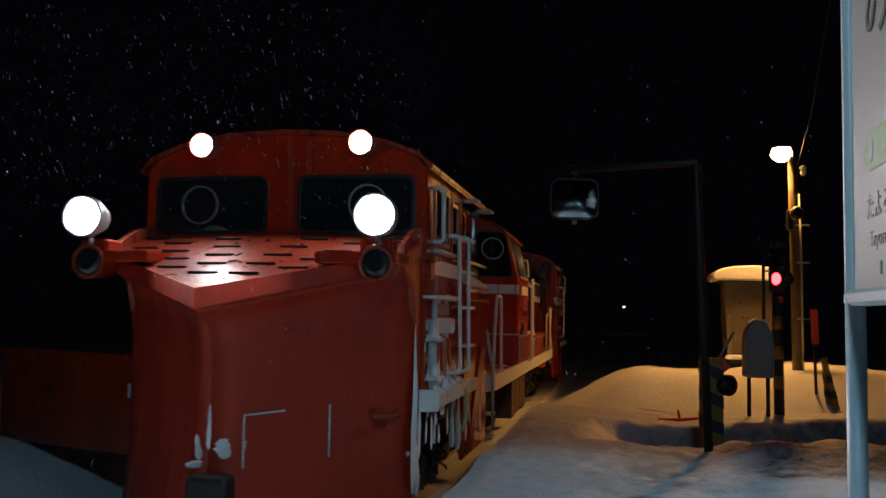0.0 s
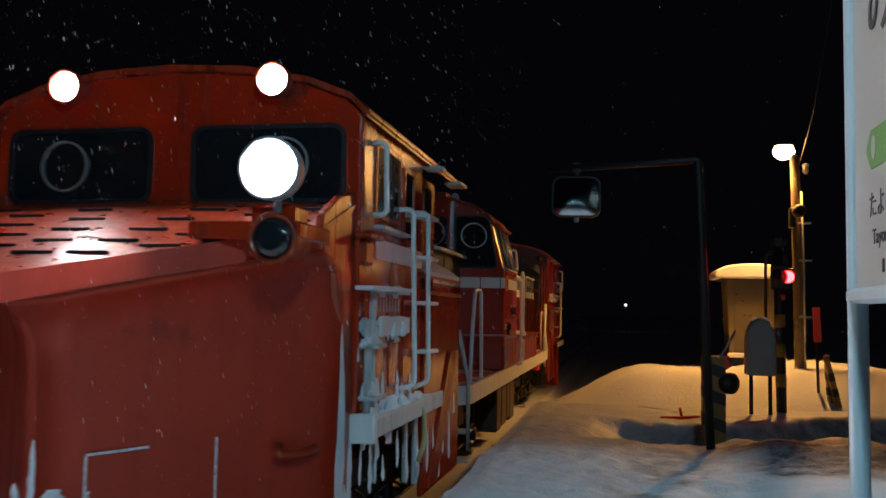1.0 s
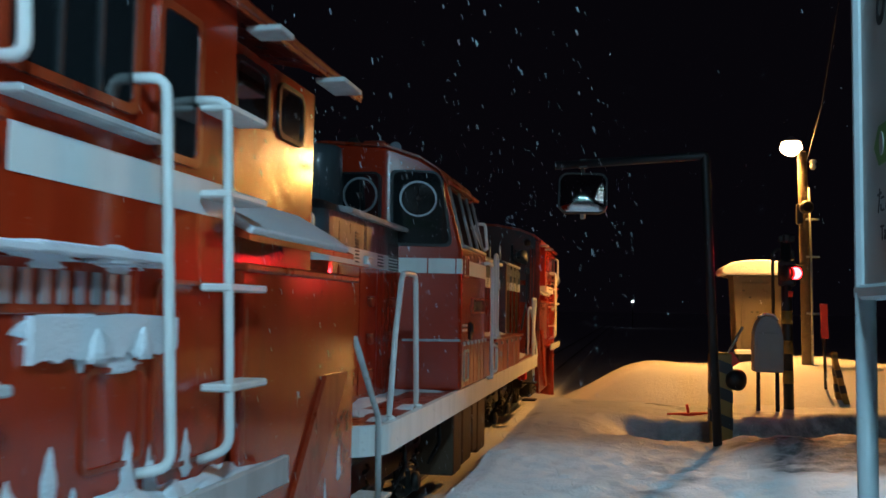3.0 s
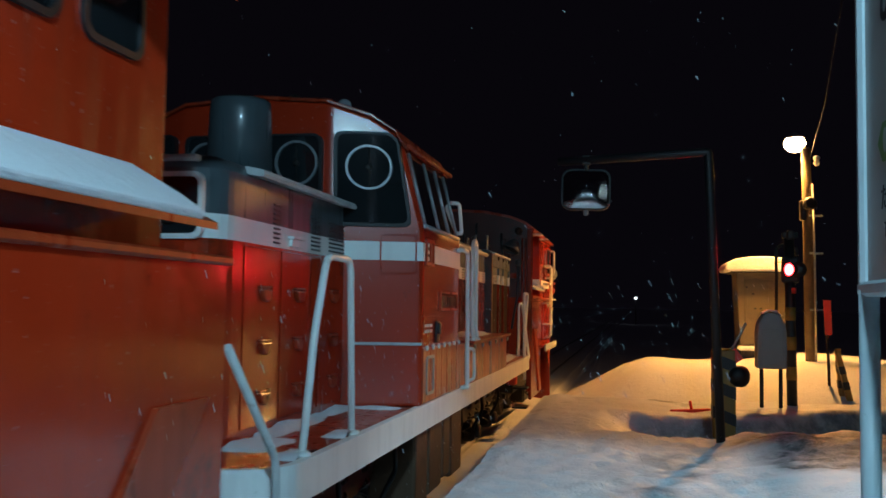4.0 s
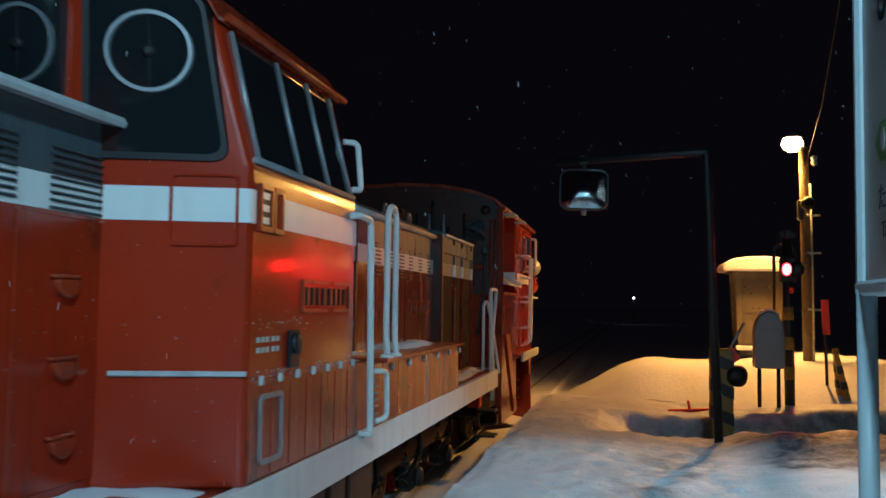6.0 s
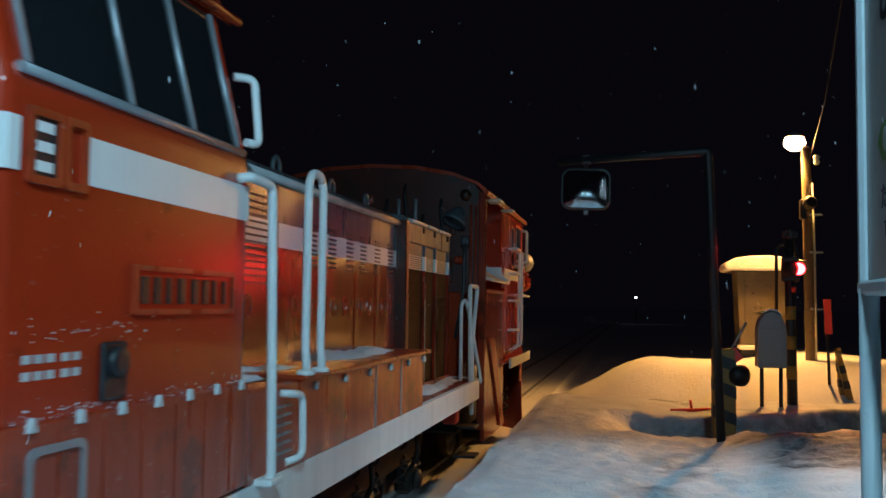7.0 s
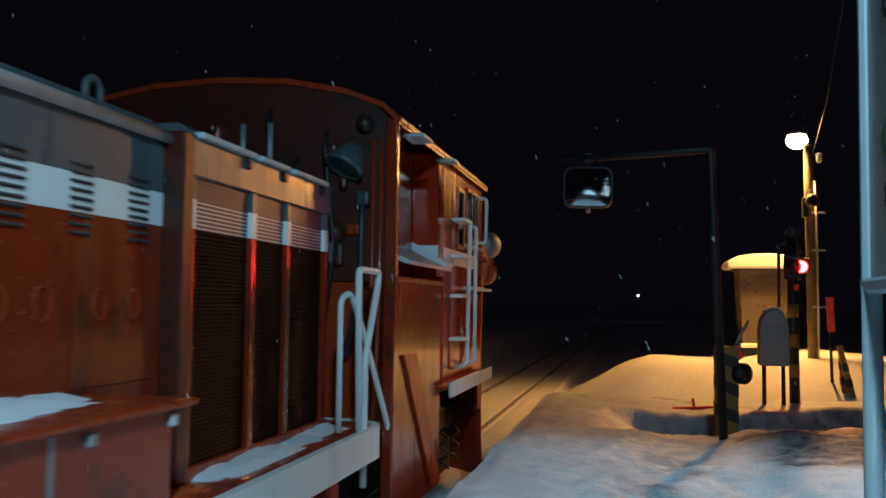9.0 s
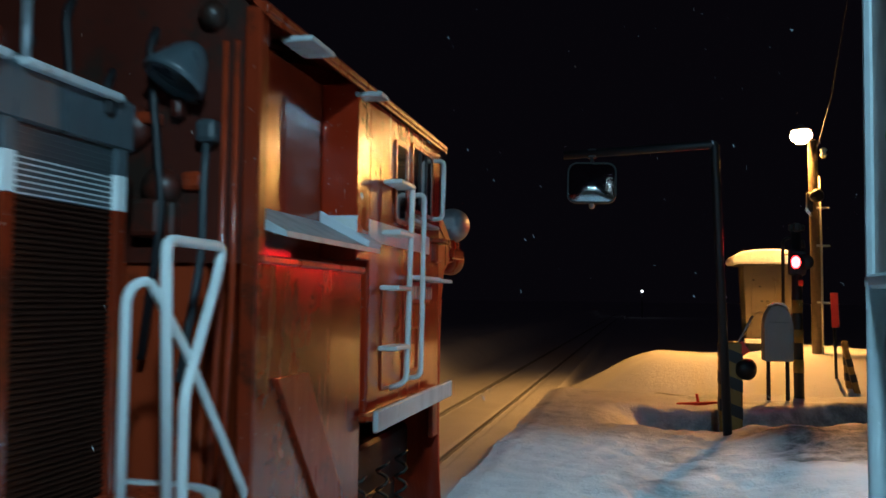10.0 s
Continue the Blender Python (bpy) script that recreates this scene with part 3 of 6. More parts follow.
        for grid_rows, flip in ((outer, 1), (back, 0)):
            for a, b in zip(grid_rows, grid_rows[1:]):
                for k in range(8):
                    bm.faces.new((a[k], a[k + 1], b[k + 1], b[k])).smooth = True
        for a, b in ((outer[0], back[0]), (outer[-1], back[-1])):
            for k in range(8):
                bm.faces.new((a[k], a[k + 1], b[k + 1], b[k]))
        for k in (0, 8):
            for i in range(len(levels) - 1):
                bm.faces.new((outer[i][k], outer[i + 1][k], back[i + 1][k], back[i][k]))
        prow = part("mouldboard", bm, RED_SCOURED, P, "curved vermilion mouldboard with stuck snow")
        # rim round the top
        bm = B()
        a = (Y(4.63), 2.21, 2.37)
        b = (Y(3.58), 2.57, 2.71)
        vs = [bm.verts.new(q) for q in ((0, a[0], a[1]), (0, a[0], a[2]), (s * 1.40, b[0], b[2]), (s * 1.40, b[0], b[1]))]
        ws = [bm.verts.new((q.co.x, q.co.y - (Y(0.03) - Y(0)), q.co.z)) for q in vs]
        bm.faces.new(vs)
        bm.faces.new(ws[::-1])
        for i in range(4):
            bm.faces.new((vs[i], vs[(i + 1) % 4], ws[(i + 1) % 4], ws[i]))
        part("prow_rim", bm, RED_SCOURED, P)
        # deck
        bm = B()
        q = [(0, Y(4.60), 2.34), (s * 1.39, Y(3.58), 2.69), (s * 1.40, Y(2.82), 2.94), (0, Y(2.82), 2.97)]
        lo = [bm.verts.new(p) for p in q]
        hi = [bm.verts.new((p[0], p[1], p[2] - 0.04)) for p in q]
        bm.faces.new(lo)
        bm.faces.new(hi[::-1])
        for i in range(4):
            bm.faces.new((lo[i], hi[i], hi[(i + 1) % 4], lo[(i + 1) % 4]))
        deck = part("deck", bm, DECK_RED, P, "wet shining vermilion deck plate with slots")

        def deck_z(x, v):
            k = (v - 2.82) / (4.60 - 2.82)
            return 2.97 - 0.63 * k - 0.02 * abs(x) / 1.4 + 0.0 + abs(x) / 1.39 * (2.69 - (2.97 - 0.63 * (3.58 - 2.82) / 1.78)) * (1 if v > 3.4 else 0.8)
        for k, (x, v) in enumerate([(0.16, 4.12), (0.52, 3.95), (0.2, 3.86), (0.62, 3.7), (0.25, 3.6), (0.75, 3.45), (0.3, 3.34), (0.85, 3.2), (0.4, 3.08), (1.1, 3.35), (1.15, 3.02)]):
            bm = B()
            z = deck_z(x, v)
            box(bm, s * (x + 0.02) - 0.13, s * (x + 0.02) + 0.13, Y(v) - 0.013, Y(v) + 0.013, z - 0.02, z + 0.016, 0.004)
            part("deck_slot", bm, BLACK, deck)
        # cheek between prow and cab
        bm = B()
        prism(bm, [(Y(2.79), 0.95), (Y(2.79), 3.02), (Y(3.15), 2.95), (Y(3.48), 2.80), (Y(3.52), 2.60), (Y(3.20), 2.45), (Y(3.05), 2.05), (Y(3.02), 0.95)], "x", 1.33 * s, 1.385 * s, 0.01, 1)
        part("cheek_plate", bm, RED_WORN, P)
        # lamp bracket, round lower lamp and headlamp
        bm = B()
        vbox(bm, s * 1.42, s * 0.74, 3.45, 4.02, 2.60, 2.70, 0.015)
        vbox(bm, s * 1.38, s * 1.12, 3.75, 4.0, 2.68, 2.80, 0.02)
        br = part("headlamp_bracket", bm, RED, P)
        sg = -1 if front else 1
        bm = B()
        lathe(bm, [(-0.30, 0.10), (-0.28, 0.13), (0.0, 0.145), (0.03, 0.15), (0.05, 0.135), (0.02, 0.12)], (s * 1.27, Y(4.02), 2.60), (0, sg, 0), 28)
        lowlamp = part("lower_lamp", bm, RED_WORN, P)
        bm = B()
        lathe(bm, [(0.0, 0.12), (0.03, 0.115), (0.045, 0.07)], (s * 1.27, Y(4.02) + sg * 0.01, 2.60), (0, sg, 0), 24)
        part("dark_lens", bm, GLASS_DARK, lowlamp)
        bm = B()
        lathe(bm, [(-0.26, 0.06), (-0.22, 0.12), (-0.08, 0.17), (0.0, 0.178), (0.04, 0.178), (0.04, 0.16), (0.0, 0.155)], (s * 1.28, Y(4.12), 2.98), (0, sg, 0), 28)
        tube(bm, [(s * 1.28, Y(4.0), 2.83), (s * 1.28, Y(4.0), 2.72)], 0.025, 8)
        hl = part("headlamp", bm, STEEL, P, "large round headlamp, lit" if front else "large round headlamp, unlit")
        bm = B()
        lathe(bm, [(-0.02, 0.155), (0.02, 0.15), (0.04, 0.10)], (s * 1.28, Y(4.12), 2.98), (0, sg, 0), 24)
        part("lens", bm, HEADLAMP if front else GLASS_DARK, hl)
        # roof lamp
        bm = B()
        lathe(bm, [(-0.26, 0.07), (-0.2, 0.11), (0.0, 0.125), (0.03, 0.125), (0.03, 0.11), (0.0, 0.108)], (s * 0.80, Y(2.92), 3.80), (0, sg, 0), 24)
        rl = part("roof_lamp", bm, RED_WORN, P, "round roof headlamp")
        bm = B()
        lathe(bm, [(-0.02, 0.108), (0.015, 0.10), (0.03, 0.06)], (s * 0.80, Y(2.92), 3.80), (0, sg, 0), 20)
        part("lens", bm, HEADLAMP if front else GLASS_DARK, rl)
    # underframe and wheels
    bm = B()
    vbox(bm, -1.1, 1.1, r0 + 0.1, 3.0, 0.62, 1.05, 0.03)
    vbox(bm, 0.85, 1.12, 0.45, 2.5, 0.30, 0.66, 0.04)
    vbox(bm, -1.12, -0.85, 0.45, 2.5, 0.30, 0.66, 0.04)
    part("underframe", bm, UNDER, P)
    for v in (0.85, 2.15):
        for x in (-0.56, 0.56):
            wheel_part(x, Y(v), 0.38, P, WHEELS)
        bm = B()
        tube(bm, [(-0.7, Y(v), 0.38), (0.7, Y(v), 0.38)], 0.06, 10)
        part("axle", bm, UNDER, P)
    for v in (0.55, 1.2, 1.85, 2.45):
        bm = B()
        prev = None
        pts = [(1.18 + 0.05 * math.cos(k * 0.9), Y(v) + 0.05 * math.sin(k * 0.9), 0.42 + 0.022 * k) for k in range(22)]
        tube(bm, pts, 0.014, 6)
        part("spring", bm, UNDER, P)
    bm = B()
    tube(bm, [(0, Y(r0 + 0.1), 0.85), (0, Y(r0 - 0.75), 0.85)], 0.09, 10)
    vbox(bm, -0.16, 0.16, r0 - 0.45, r0 - 0.25, 0.7, 1.0, 0.03)
    part("coupler", bm, UNDER, P)
    return P, Y, vbox


GLASS_DARK = material("dark_cab_glass", (0.012, 0.016, 0.018), 0.05, 0, 0.1, 3.0, coat=0.5)
DECK_RED = material("wet_deck_paint", (0.38, 0.042, 0.012), 0.33, 0, 0.25, 4.0, 0.10, 12.0, (0.20, 0.03, 0.012), 3.0, 0.58, 0.25, streak=0.2, speck=0.3)
RED_GLOSS = material("wet_vermilion_paint", (0.36, 0.045, 0.014), 0.21, 0, 0.2, 3.0, 0.14, 7.0, (0.20, 0.03, 0.012), 3.0, 0.6, 0.4)
FRONT, Yf, fbox = plough(True)
REAR, Yr, rbox = plough(False)

# opened wing on the far side, at the prow
bm = B()
prism(bm, [(-1.38, -2.75), (-3.6, -1.9), (-3.6, -1.84), (-1.38, -2.69)], "z", 0.75, 1.72, 0.01, 1)
prism(bm, [(-1.38, -2.80), (-3.6, -1.95), (-3.6, -1.80), (-1.38, -2.65)], "z", 1.70, 1.75)
part("far_wing", bm, RED_DIRTY, FRONT, "opened far-side wing with snow on it")

bm = B()
box(bm, 1.384, 1.39, -2.98, -2.84, 2.87, 2.925, 0.002)
lp0 = part("label_plate", bm, WHITE_DULL, FRONT, "small white label plate")

# lower prow: snow-filled outline of a closed flap, coupler flap, hook
for a, b in (((0.22, 1.35), (0.22, 0.92)), ((0.22, 1.36), (0.48, 1.385)), ((0.78, 1.42), (0.78, 0.98))):
    bm = B()
    n = 8
    for k in range(n):
        u, w = k / n, (k + 1) / n
        p = [Vector((a[0] + (b[0] - a[0]) * q, 0, a[1] + (b[1] - a[1]) * q)) for q in (u, w)]
        f = [Vector((r.x, -(4.285 - 1.25 * (r.x / 1.39) ** 1.06) - 0.006, r.z)) for r in p]
        tube(bm, f, 0.009, 5)
    part("flap_joint", bm, SNOW, FRONT, "snow-filled joint")

# snow caked on the near side and prow of the leading plough
CAKED = [(3.04, 1.38, 0.22, 1.55), (3.0, 1.0, 0.10, 0.8), (2.84, 1.15, 0.12, 0.55), (2.88, 0.8, 0.16, 0.5), (2.62, 1.80, 0.05, 0.7), (2.66, 2.09, 0.22, 0.13), (2.50, 1.85, 0.11, 0.6),
         (2.47, 2.2, 0.07, 0.3), (2.54, 1.62, 0.13, 0.45), (2.30, 1.56, 0.14, 0.24), (2.12, 1.62, 0.10, 0.26), (2.05, 2.105, 0.5, 0.12), (1.82, 2.105, 0.36, 0.11), (2.2, 2.345, 0.4, 0.08),
         (1.8, 2.345, 0.4, 0.08), (1.97, 2.05, 0.05, 0.16), (1.74, 2.04, 0.05, 0.13), (1.74, 1.99, 0.28, 0.07), (1.66, 1.60, 0.12, 0.28), (1.48, 1.56, 0.10, 0.24), (1.2, 1.60, 0.13, 0.2),
         (2.62, 1.40, 0.18, 0.34), (2.35, 1.47, 0.34, 0.10), (2.72, 1.97, 0.06, 0.08), (2.79, 1.90, 0.05, 0.1), (2.25, 1.22, 0.14, 0.22), (1.9, 1.24, 0.22, 0.12), (1.75, 1.47, 0.3, 0.12),
         (1.45, 1.46, 0.3, 0.09), (2.0, 1.50, 0.12, 0.2), (2.70, 1.15, 0.07, 0.3), (2.42, 1.1, 0.09, 0.4), (2.05, 1.02, 0.1, 0.2), (1.6, 1.1, 0.08, 0.3)]
for k, (v, z, w, h) in enumerate(CAKED):
    w = w * 1.5 if h > 2 * w else w * 1.15
    part("stuck_snow", snow_patch(B(), 1.424 if v < 2.8 else 1.388, Yf(v), z, w, h, 40 + k), SNOW, FRONT)
for k, (v, z, w, h) in enumerate([(-0.55, 0.95, 0.14, 0.5), (-0.2, 1.0, 0.1, 0.4), (0.25, 0.9, 0.12, 0.5), (-0.78, 1.25, 0.12, 0.22), (0.55, 0.95, 0.1, 0.4), (0.0, 0.75, 0.16, 0.3)]):
    part("stuck_snow", snow_patch(B(), 1.45, Yf(v), z, w, h, 80 + k), SNOW, FRONT)
for k, (x, z, w, h) in enumerate([(0.0, 1.28, 0.05, 0.36), (0.1, 1.1, 0.2, 0.16), (0.22, 1.12, 0.12, 0.1), (-0.08, 1.12, 0.1, 0.2), (0.2, 0.98, 0.1, 0.07), (0.34, 0.92, 0.05, 0.06), (0.1, 0.9, 0.06, 0.07),
                                  (0.25, 0.86, 0.06, 0.1), (-0.12, 0.98, 0.16, 0.06), (0.02, 0.9, 0.07, 0.2), (1.34, 0.95, 0.06, 0.05)]):
    b2 = B()
    snow_patch(b2, 0, 0, 0, w, h, 120 + k)
    b2.transform(pose(x, -(4.285 - 1.25 * max(0, x / 1.39)), z, 0, 0, -48))
    part("stuck_snow", b2, SNOW, FRONT)
bm = B()
tube(bm, [(1.10, -3.42, 1.36), (1.12, -3.48, 1.31), (1.22, -3.36, 1.30), (1.30, -3.26, 1.33)], 0.03, 8, 0.03)
part("tow_hook", bm, RED_WORN, FRONT)
bm = B()
box(bm, 0.10 - 0.2, 0.10 + 0.16, -4.50, -4.30, 0.55, 0.93, 0.05, 2)
part("coupler_cover", bm, BLACK, FRONT, "dark rubber coupler cover")

# foot steps with snow-caked rods, and snow heaped on the running step
for z in (1.94, 1.58):
    part("foot_step", box(B(), 1.40, 1.55, Yf(2.76), Yf(2.48), z, z + 0.035, 0.008), WHITE_DULL, FRONT)
    part("step_snow", drift(1.43, 1.545, Yf(2.75), Yf(2.49), z + 0.033, 0.10, z * 3, 0.02), SNOW, FRONT)
for v, z0, z1 in ((2.72, 1.50, 2.14), (2.60, 1.45, 2.36)):
    part("step_rod", tube(B(), [(1.47, Yf(v), z0), (1.47, Yf(v), z1)], 0.026, 8), WHITE_DULL, FRONT)
part("step_snow", drift(1.425, 1.545, -2.34, -1.35, 1.43, 0.13, 2.2, 0.03), SNOW, FRONT, "snow heaped on the step")
part("step_snow", drift(1.425, 1.545, -1.40, -0.42, 1.43, 0.08, 6.2, 0.03), SNOW, FRONT)


def snow_lump(x, y, z, w, h, seed):
    """A steep lump of blown snow on a ledge, ragged round its foot."""
    rnd = random.Random(seed)
    bm2, n = B(), 9
    lean = rnd.uniform(-0.3, 0.3) * w
    rings = []
    for f, g in ((1.0, 0.0), (0.86, 0.35), (0.58, 0.72), (0.30, 0.94)):
        rings.append([bm2.verts.new((x + 0.45 * w * f * rnd.uniform(0.75, 1.15) * math.cos(6.2832 * k / n),
                                     y + lean * g + w * f * rnd.uniform(0.7, 1.2) * math.sin(6.2832 * k / n), z + h * g)) for k in range(n)])
    top = bm2.verts.new((x, y + lean, z + h))
    for r0, r1 in zip(rings, rings[1:]):
        for k in range(n):
            bm2.faces.new((r0[k], r0[(k + 1) % n], r1[(k + 1) % n], r1[k])).smooth = True
    for k in range(n):
        bm2.faces.new((rings[-1][k], rings[-1][(k + 1) % n], top)).smooth = True
    bm2.faces.new(rings[0][::-1])
    return bm2


for k, (v, w, h) in enumerate(((2.66, 0.13, 0.11), (2.44, 0.15, 0.07), (2.16, 0.13, 0.15), (1.93, 0.10, 0.07), (1.72, 0.14, 0.12), (1.42, 0.09, 0.11), (1.13, 0.12, 0.06), (0.80, 0.16, 0.05))):
    part("step_snow", snow_lump(1.49, Yf(v), 1.425, w, h, 300 + k), SNOW, FRONT)
for v, z, w, h in ((2.70, 1.97, 0.07, 0.10), (2.58, 1.97, 0.06, 0.14), (2.66, 1.61, 0.09, 0.10), (2.53, 1.61, 0.06, 0.12)):
    part("step_snow", snow_lump(1.485, Yf(v), z, w, h, int(v * 100)), SNOW, FRONT)
# white end block of the running step, hangers and a hose below it
part("step_end", box(B(), 1.30, 1.558, Yf(2.83), Yf(2.74), 1.30, 1.50, 0.01), WHITE, FRONT, "white end block of the step")
for v, z0, w in ((2.30, 0.95, 0.05), (1.30, 0.78, 0.09), (0.92, 0.70, 0.12), (0.62, 0.82, 0.06)):
    part("step_hanger", box(B(), 1.40, 1.43, Yf(v) - w / 2, Yf(v) + w / 2, z0, 1.40, 0.008), WHITE_DULL, FRONT)
    part("stuck_snow", snow_patch(B(), 1.432, Yf(v), z0 + 0.2, w * 1.5, 0.42, int(v * 50)), SNOW, FRONT)
part("hose", tube(B(), [(1.50, Yf(1.28), 1.46), (1.57, Yf(1.26), 1.36), (1.575, Yf(1.25), 1.12), (1.53, Yf(1.30), 0.95)], 0.022, 8, 0.08), CREAM_HOSE, FRONT, "pale yellow hose")
part("board_snow", snow_lump(1.46, Yf(1.86), 2.335, 0.16, 0.07, 501), SNOW, FRONT)
part("board_snow", snow_lump(1.46, Yf(1.58), 2.335, 0.10, 0.05, 502), SNOW, FRONT)
# snow packed on the shelf below the number board, with drips hanging from it
rnd = random.Random(77)
low = [(-2.27 + 0.0455 * k, 2.03 - 0.025 * rnd.random()) for k in range(21)]
bm = B()
prism(bm, low + [(-1.36, 2.15), (-1.7, 2.165), (-2.0, 2.155), (-2.27, 2.16)], "x", 1.425, 1.452)
part("shelf_snow", bm, SNOW, FRONT, "packed snow on the shelf")
for v, w in ((1.93, 0.06), (1.62, 0.05)):
    part("shelf_snow", snow_lump(1.46, Yf(v), 2.0, w, 0.12, int(v * 70)), SNOW, FRONT)

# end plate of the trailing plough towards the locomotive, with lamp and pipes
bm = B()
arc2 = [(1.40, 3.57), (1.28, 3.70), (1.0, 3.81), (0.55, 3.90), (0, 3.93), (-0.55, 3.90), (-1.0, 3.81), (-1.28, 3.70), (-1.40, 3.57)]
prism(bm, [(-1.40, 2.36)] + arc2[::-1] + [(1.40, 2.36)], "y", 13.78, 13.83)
part("end_plate", bm, RED_DARK, REAR, "dark red end plate")
bm = B()
box(bm, 1.36, 1.45, 13.76, 13.86, 0.7, 3.59, 0.012)
part("corner_post", bm, RED_DIRTY, REAR)
bm = B()
box(bm, 1.17, 1.42, 15.42, 15.71, 2.45, 3.60, 0.01)
part("bay_wall", bm, RED, REAR)
part("white_band", box(B(), 1.175, 1.424, 15.413, 15.42, 2.56, 2.735, 0.002), WHITE, REAR, "white painted band")
bm = B()
lathe(bm, [(0, 0.05), (0.05, 0.09), (0.18, 0.15), (0.22, 0.155), (0.22, 0.13), (0.19, 0.12)], (1.15, 13.70, 3.38), (-0.35, -0.40, -0.85), 24)
part("work_lamp", bm, GREY, REAR, "grey work lamp")
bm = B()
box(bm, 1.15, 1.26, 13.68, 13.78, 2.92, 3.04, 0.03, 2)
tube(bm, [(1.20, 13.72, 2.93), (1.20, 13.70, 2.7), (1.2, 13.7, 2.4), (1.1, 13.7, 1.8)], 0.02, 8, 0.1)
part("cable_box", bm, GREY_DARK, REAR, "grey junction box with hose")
for k in range(4):
    bm = B()
    x, z = 0.2 + 0.23 * k, 3.1 + 0.22 * math.sin(k * 2.1)
    tube(bm, [(x, 13.79, z + 0.4), (x, 13.72, z + 0.3), (x + 0.1, 13.7, z - 0.5), (x, 13.72, 1.9)], 0.022, 7, 0.1)
    part("hose", bm, BLACK, REAR)
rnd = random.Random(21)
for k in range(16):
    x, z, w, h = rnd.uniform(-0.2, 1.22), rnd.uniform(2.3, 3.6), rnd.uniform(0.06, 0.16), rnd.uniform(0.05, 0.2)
    part("fitting", box(B(), x - w / 2, x + w / 2, 13.79 - rnd.uniform(0.04, 0.14), 13.79, z - h / 2, z + h / 2, 0.025, 2), RED_DARK if k % 3 else RED_WORN, REAR)
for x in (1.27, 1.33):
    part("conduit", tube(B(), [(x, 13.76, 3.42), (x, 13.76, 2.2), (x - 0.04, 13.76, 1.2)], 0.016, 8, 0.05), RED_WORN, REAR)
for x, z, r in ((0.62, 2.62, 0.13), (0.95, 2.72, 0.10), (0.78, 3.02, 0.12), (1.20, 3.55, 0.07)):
    part("valve_cover", lathe(B(), [(0, r), (0.05, r), (0.09, r * 0.6), (0.10, r * 0.2)], (x, 13.79, z), (0, -1, 0), 16), RED_DARK, REAR)


# ---- the locomotive ----
LOCO = holder("locomotive", (0, 7.5, 0), "vermilion and grey diesel locomotive with a white band", "locomotive")


def walls(y0, y1, hw, z0, z1, r, inset=0.0):
    return rounded(-hw - inset, hw + inset, y0 - inset, y1 + inset, r, 5)


def louvres(X, y0, y1, z0, z1, n, parent, mat=None):
    """Pressed slots: each a slit under a small lip; a dark mat paints the slit's shade."""
    for k in range(n):
        z = z0 + (z1 - z0) * (k + 0.5) / n
        bm = B()
        prism(bm, [(X - 0.01, z + 0.008), (X + 0.012, z - 0.004), (X + 0.012, z - 0.008), (X - 0.01, z - 0.004)], "y", y0, y1)
        box(bm, X - 0.01, X + 0.004, y0, y1, z - 0.012, z - 0.004)
        part("louvre", bm, mat or BLACK, parent)


# frame, running boards, white side beams
bm = B()
prism(bm, rounded(-1.40, 1.40, 1.75, 13.62, 0.30, 6), "z", 1.26, 1.335, 0.008, 1)
part("running_board", bm, RED_WORN, LOCO, "worn red running board")
bm = B()
o = rounded(-1.455, 1.455, 1.70, 13.70, 0.36, 8)
i = rounded(-1.40, 1.40, 1.755, 13.645, 0.31, 8)
ring(bm, o, i, "z", 1.12, 1.342)
part("white_beam", bm, WHITE, LOCO, "white edge beam round the frame")
bm = B()
box(bm, -1.1, 1.1, 2.0, 13.4, 0.95, 1.26, 0.03)
part("main_frame", bm, UNDER, LOCO)

# short front hood in red, white and grey
HW = 0.80
for z0, z1, mat, d, nm in ((1.335, 2.58, RED, 0.0, "front_hood"), (2.58, 2.73, WHITE, 0.002, "front_hood_band")):
    bm = B()
    prism(bm, rounded(-HW - d, HW + d, 2.28 - d, 5.2, 0.26, 6), "z", z0, z1)
    part(nm, bm, mat, LOCO, "white band" if mat is WHITE else "")
bm = B()
prism(bm, rounded(-HW, HW, 2.28, 5.2, 0.26, 6), "z", 2.73, 3.0)
t = B()
lo = rounded(-HW, HW, 2.28, 5.2, 0.26, 6)
hi = rounded(-HW + 0.12, HW - 0.12, 2.42, 5.2, 0.2, 6)
a = [t.verts.new((u, v, 3.0)) for u, v in lo]
m = [t.verts.new((u * 0.975, 2.28 + (v - 2.28) * 0.99 + 0.02, 3.06)) for u, v in lo]
b = [t.verts.new((u, v, 3.10)) for u, v in hi]
for r0, r1 in ((a, m), (m, b)):
    for k in range(len(a)):
        t.faces.new((r0[k], r0[(k + 1) % len(a)], r1[(k + 1) % len(a)], r1[k])).smooth = True
t.faces.new(b)
bm_join(bm, t)
gh = part("front_hood_top", bm, GREY, LOCO, "grey hood top")
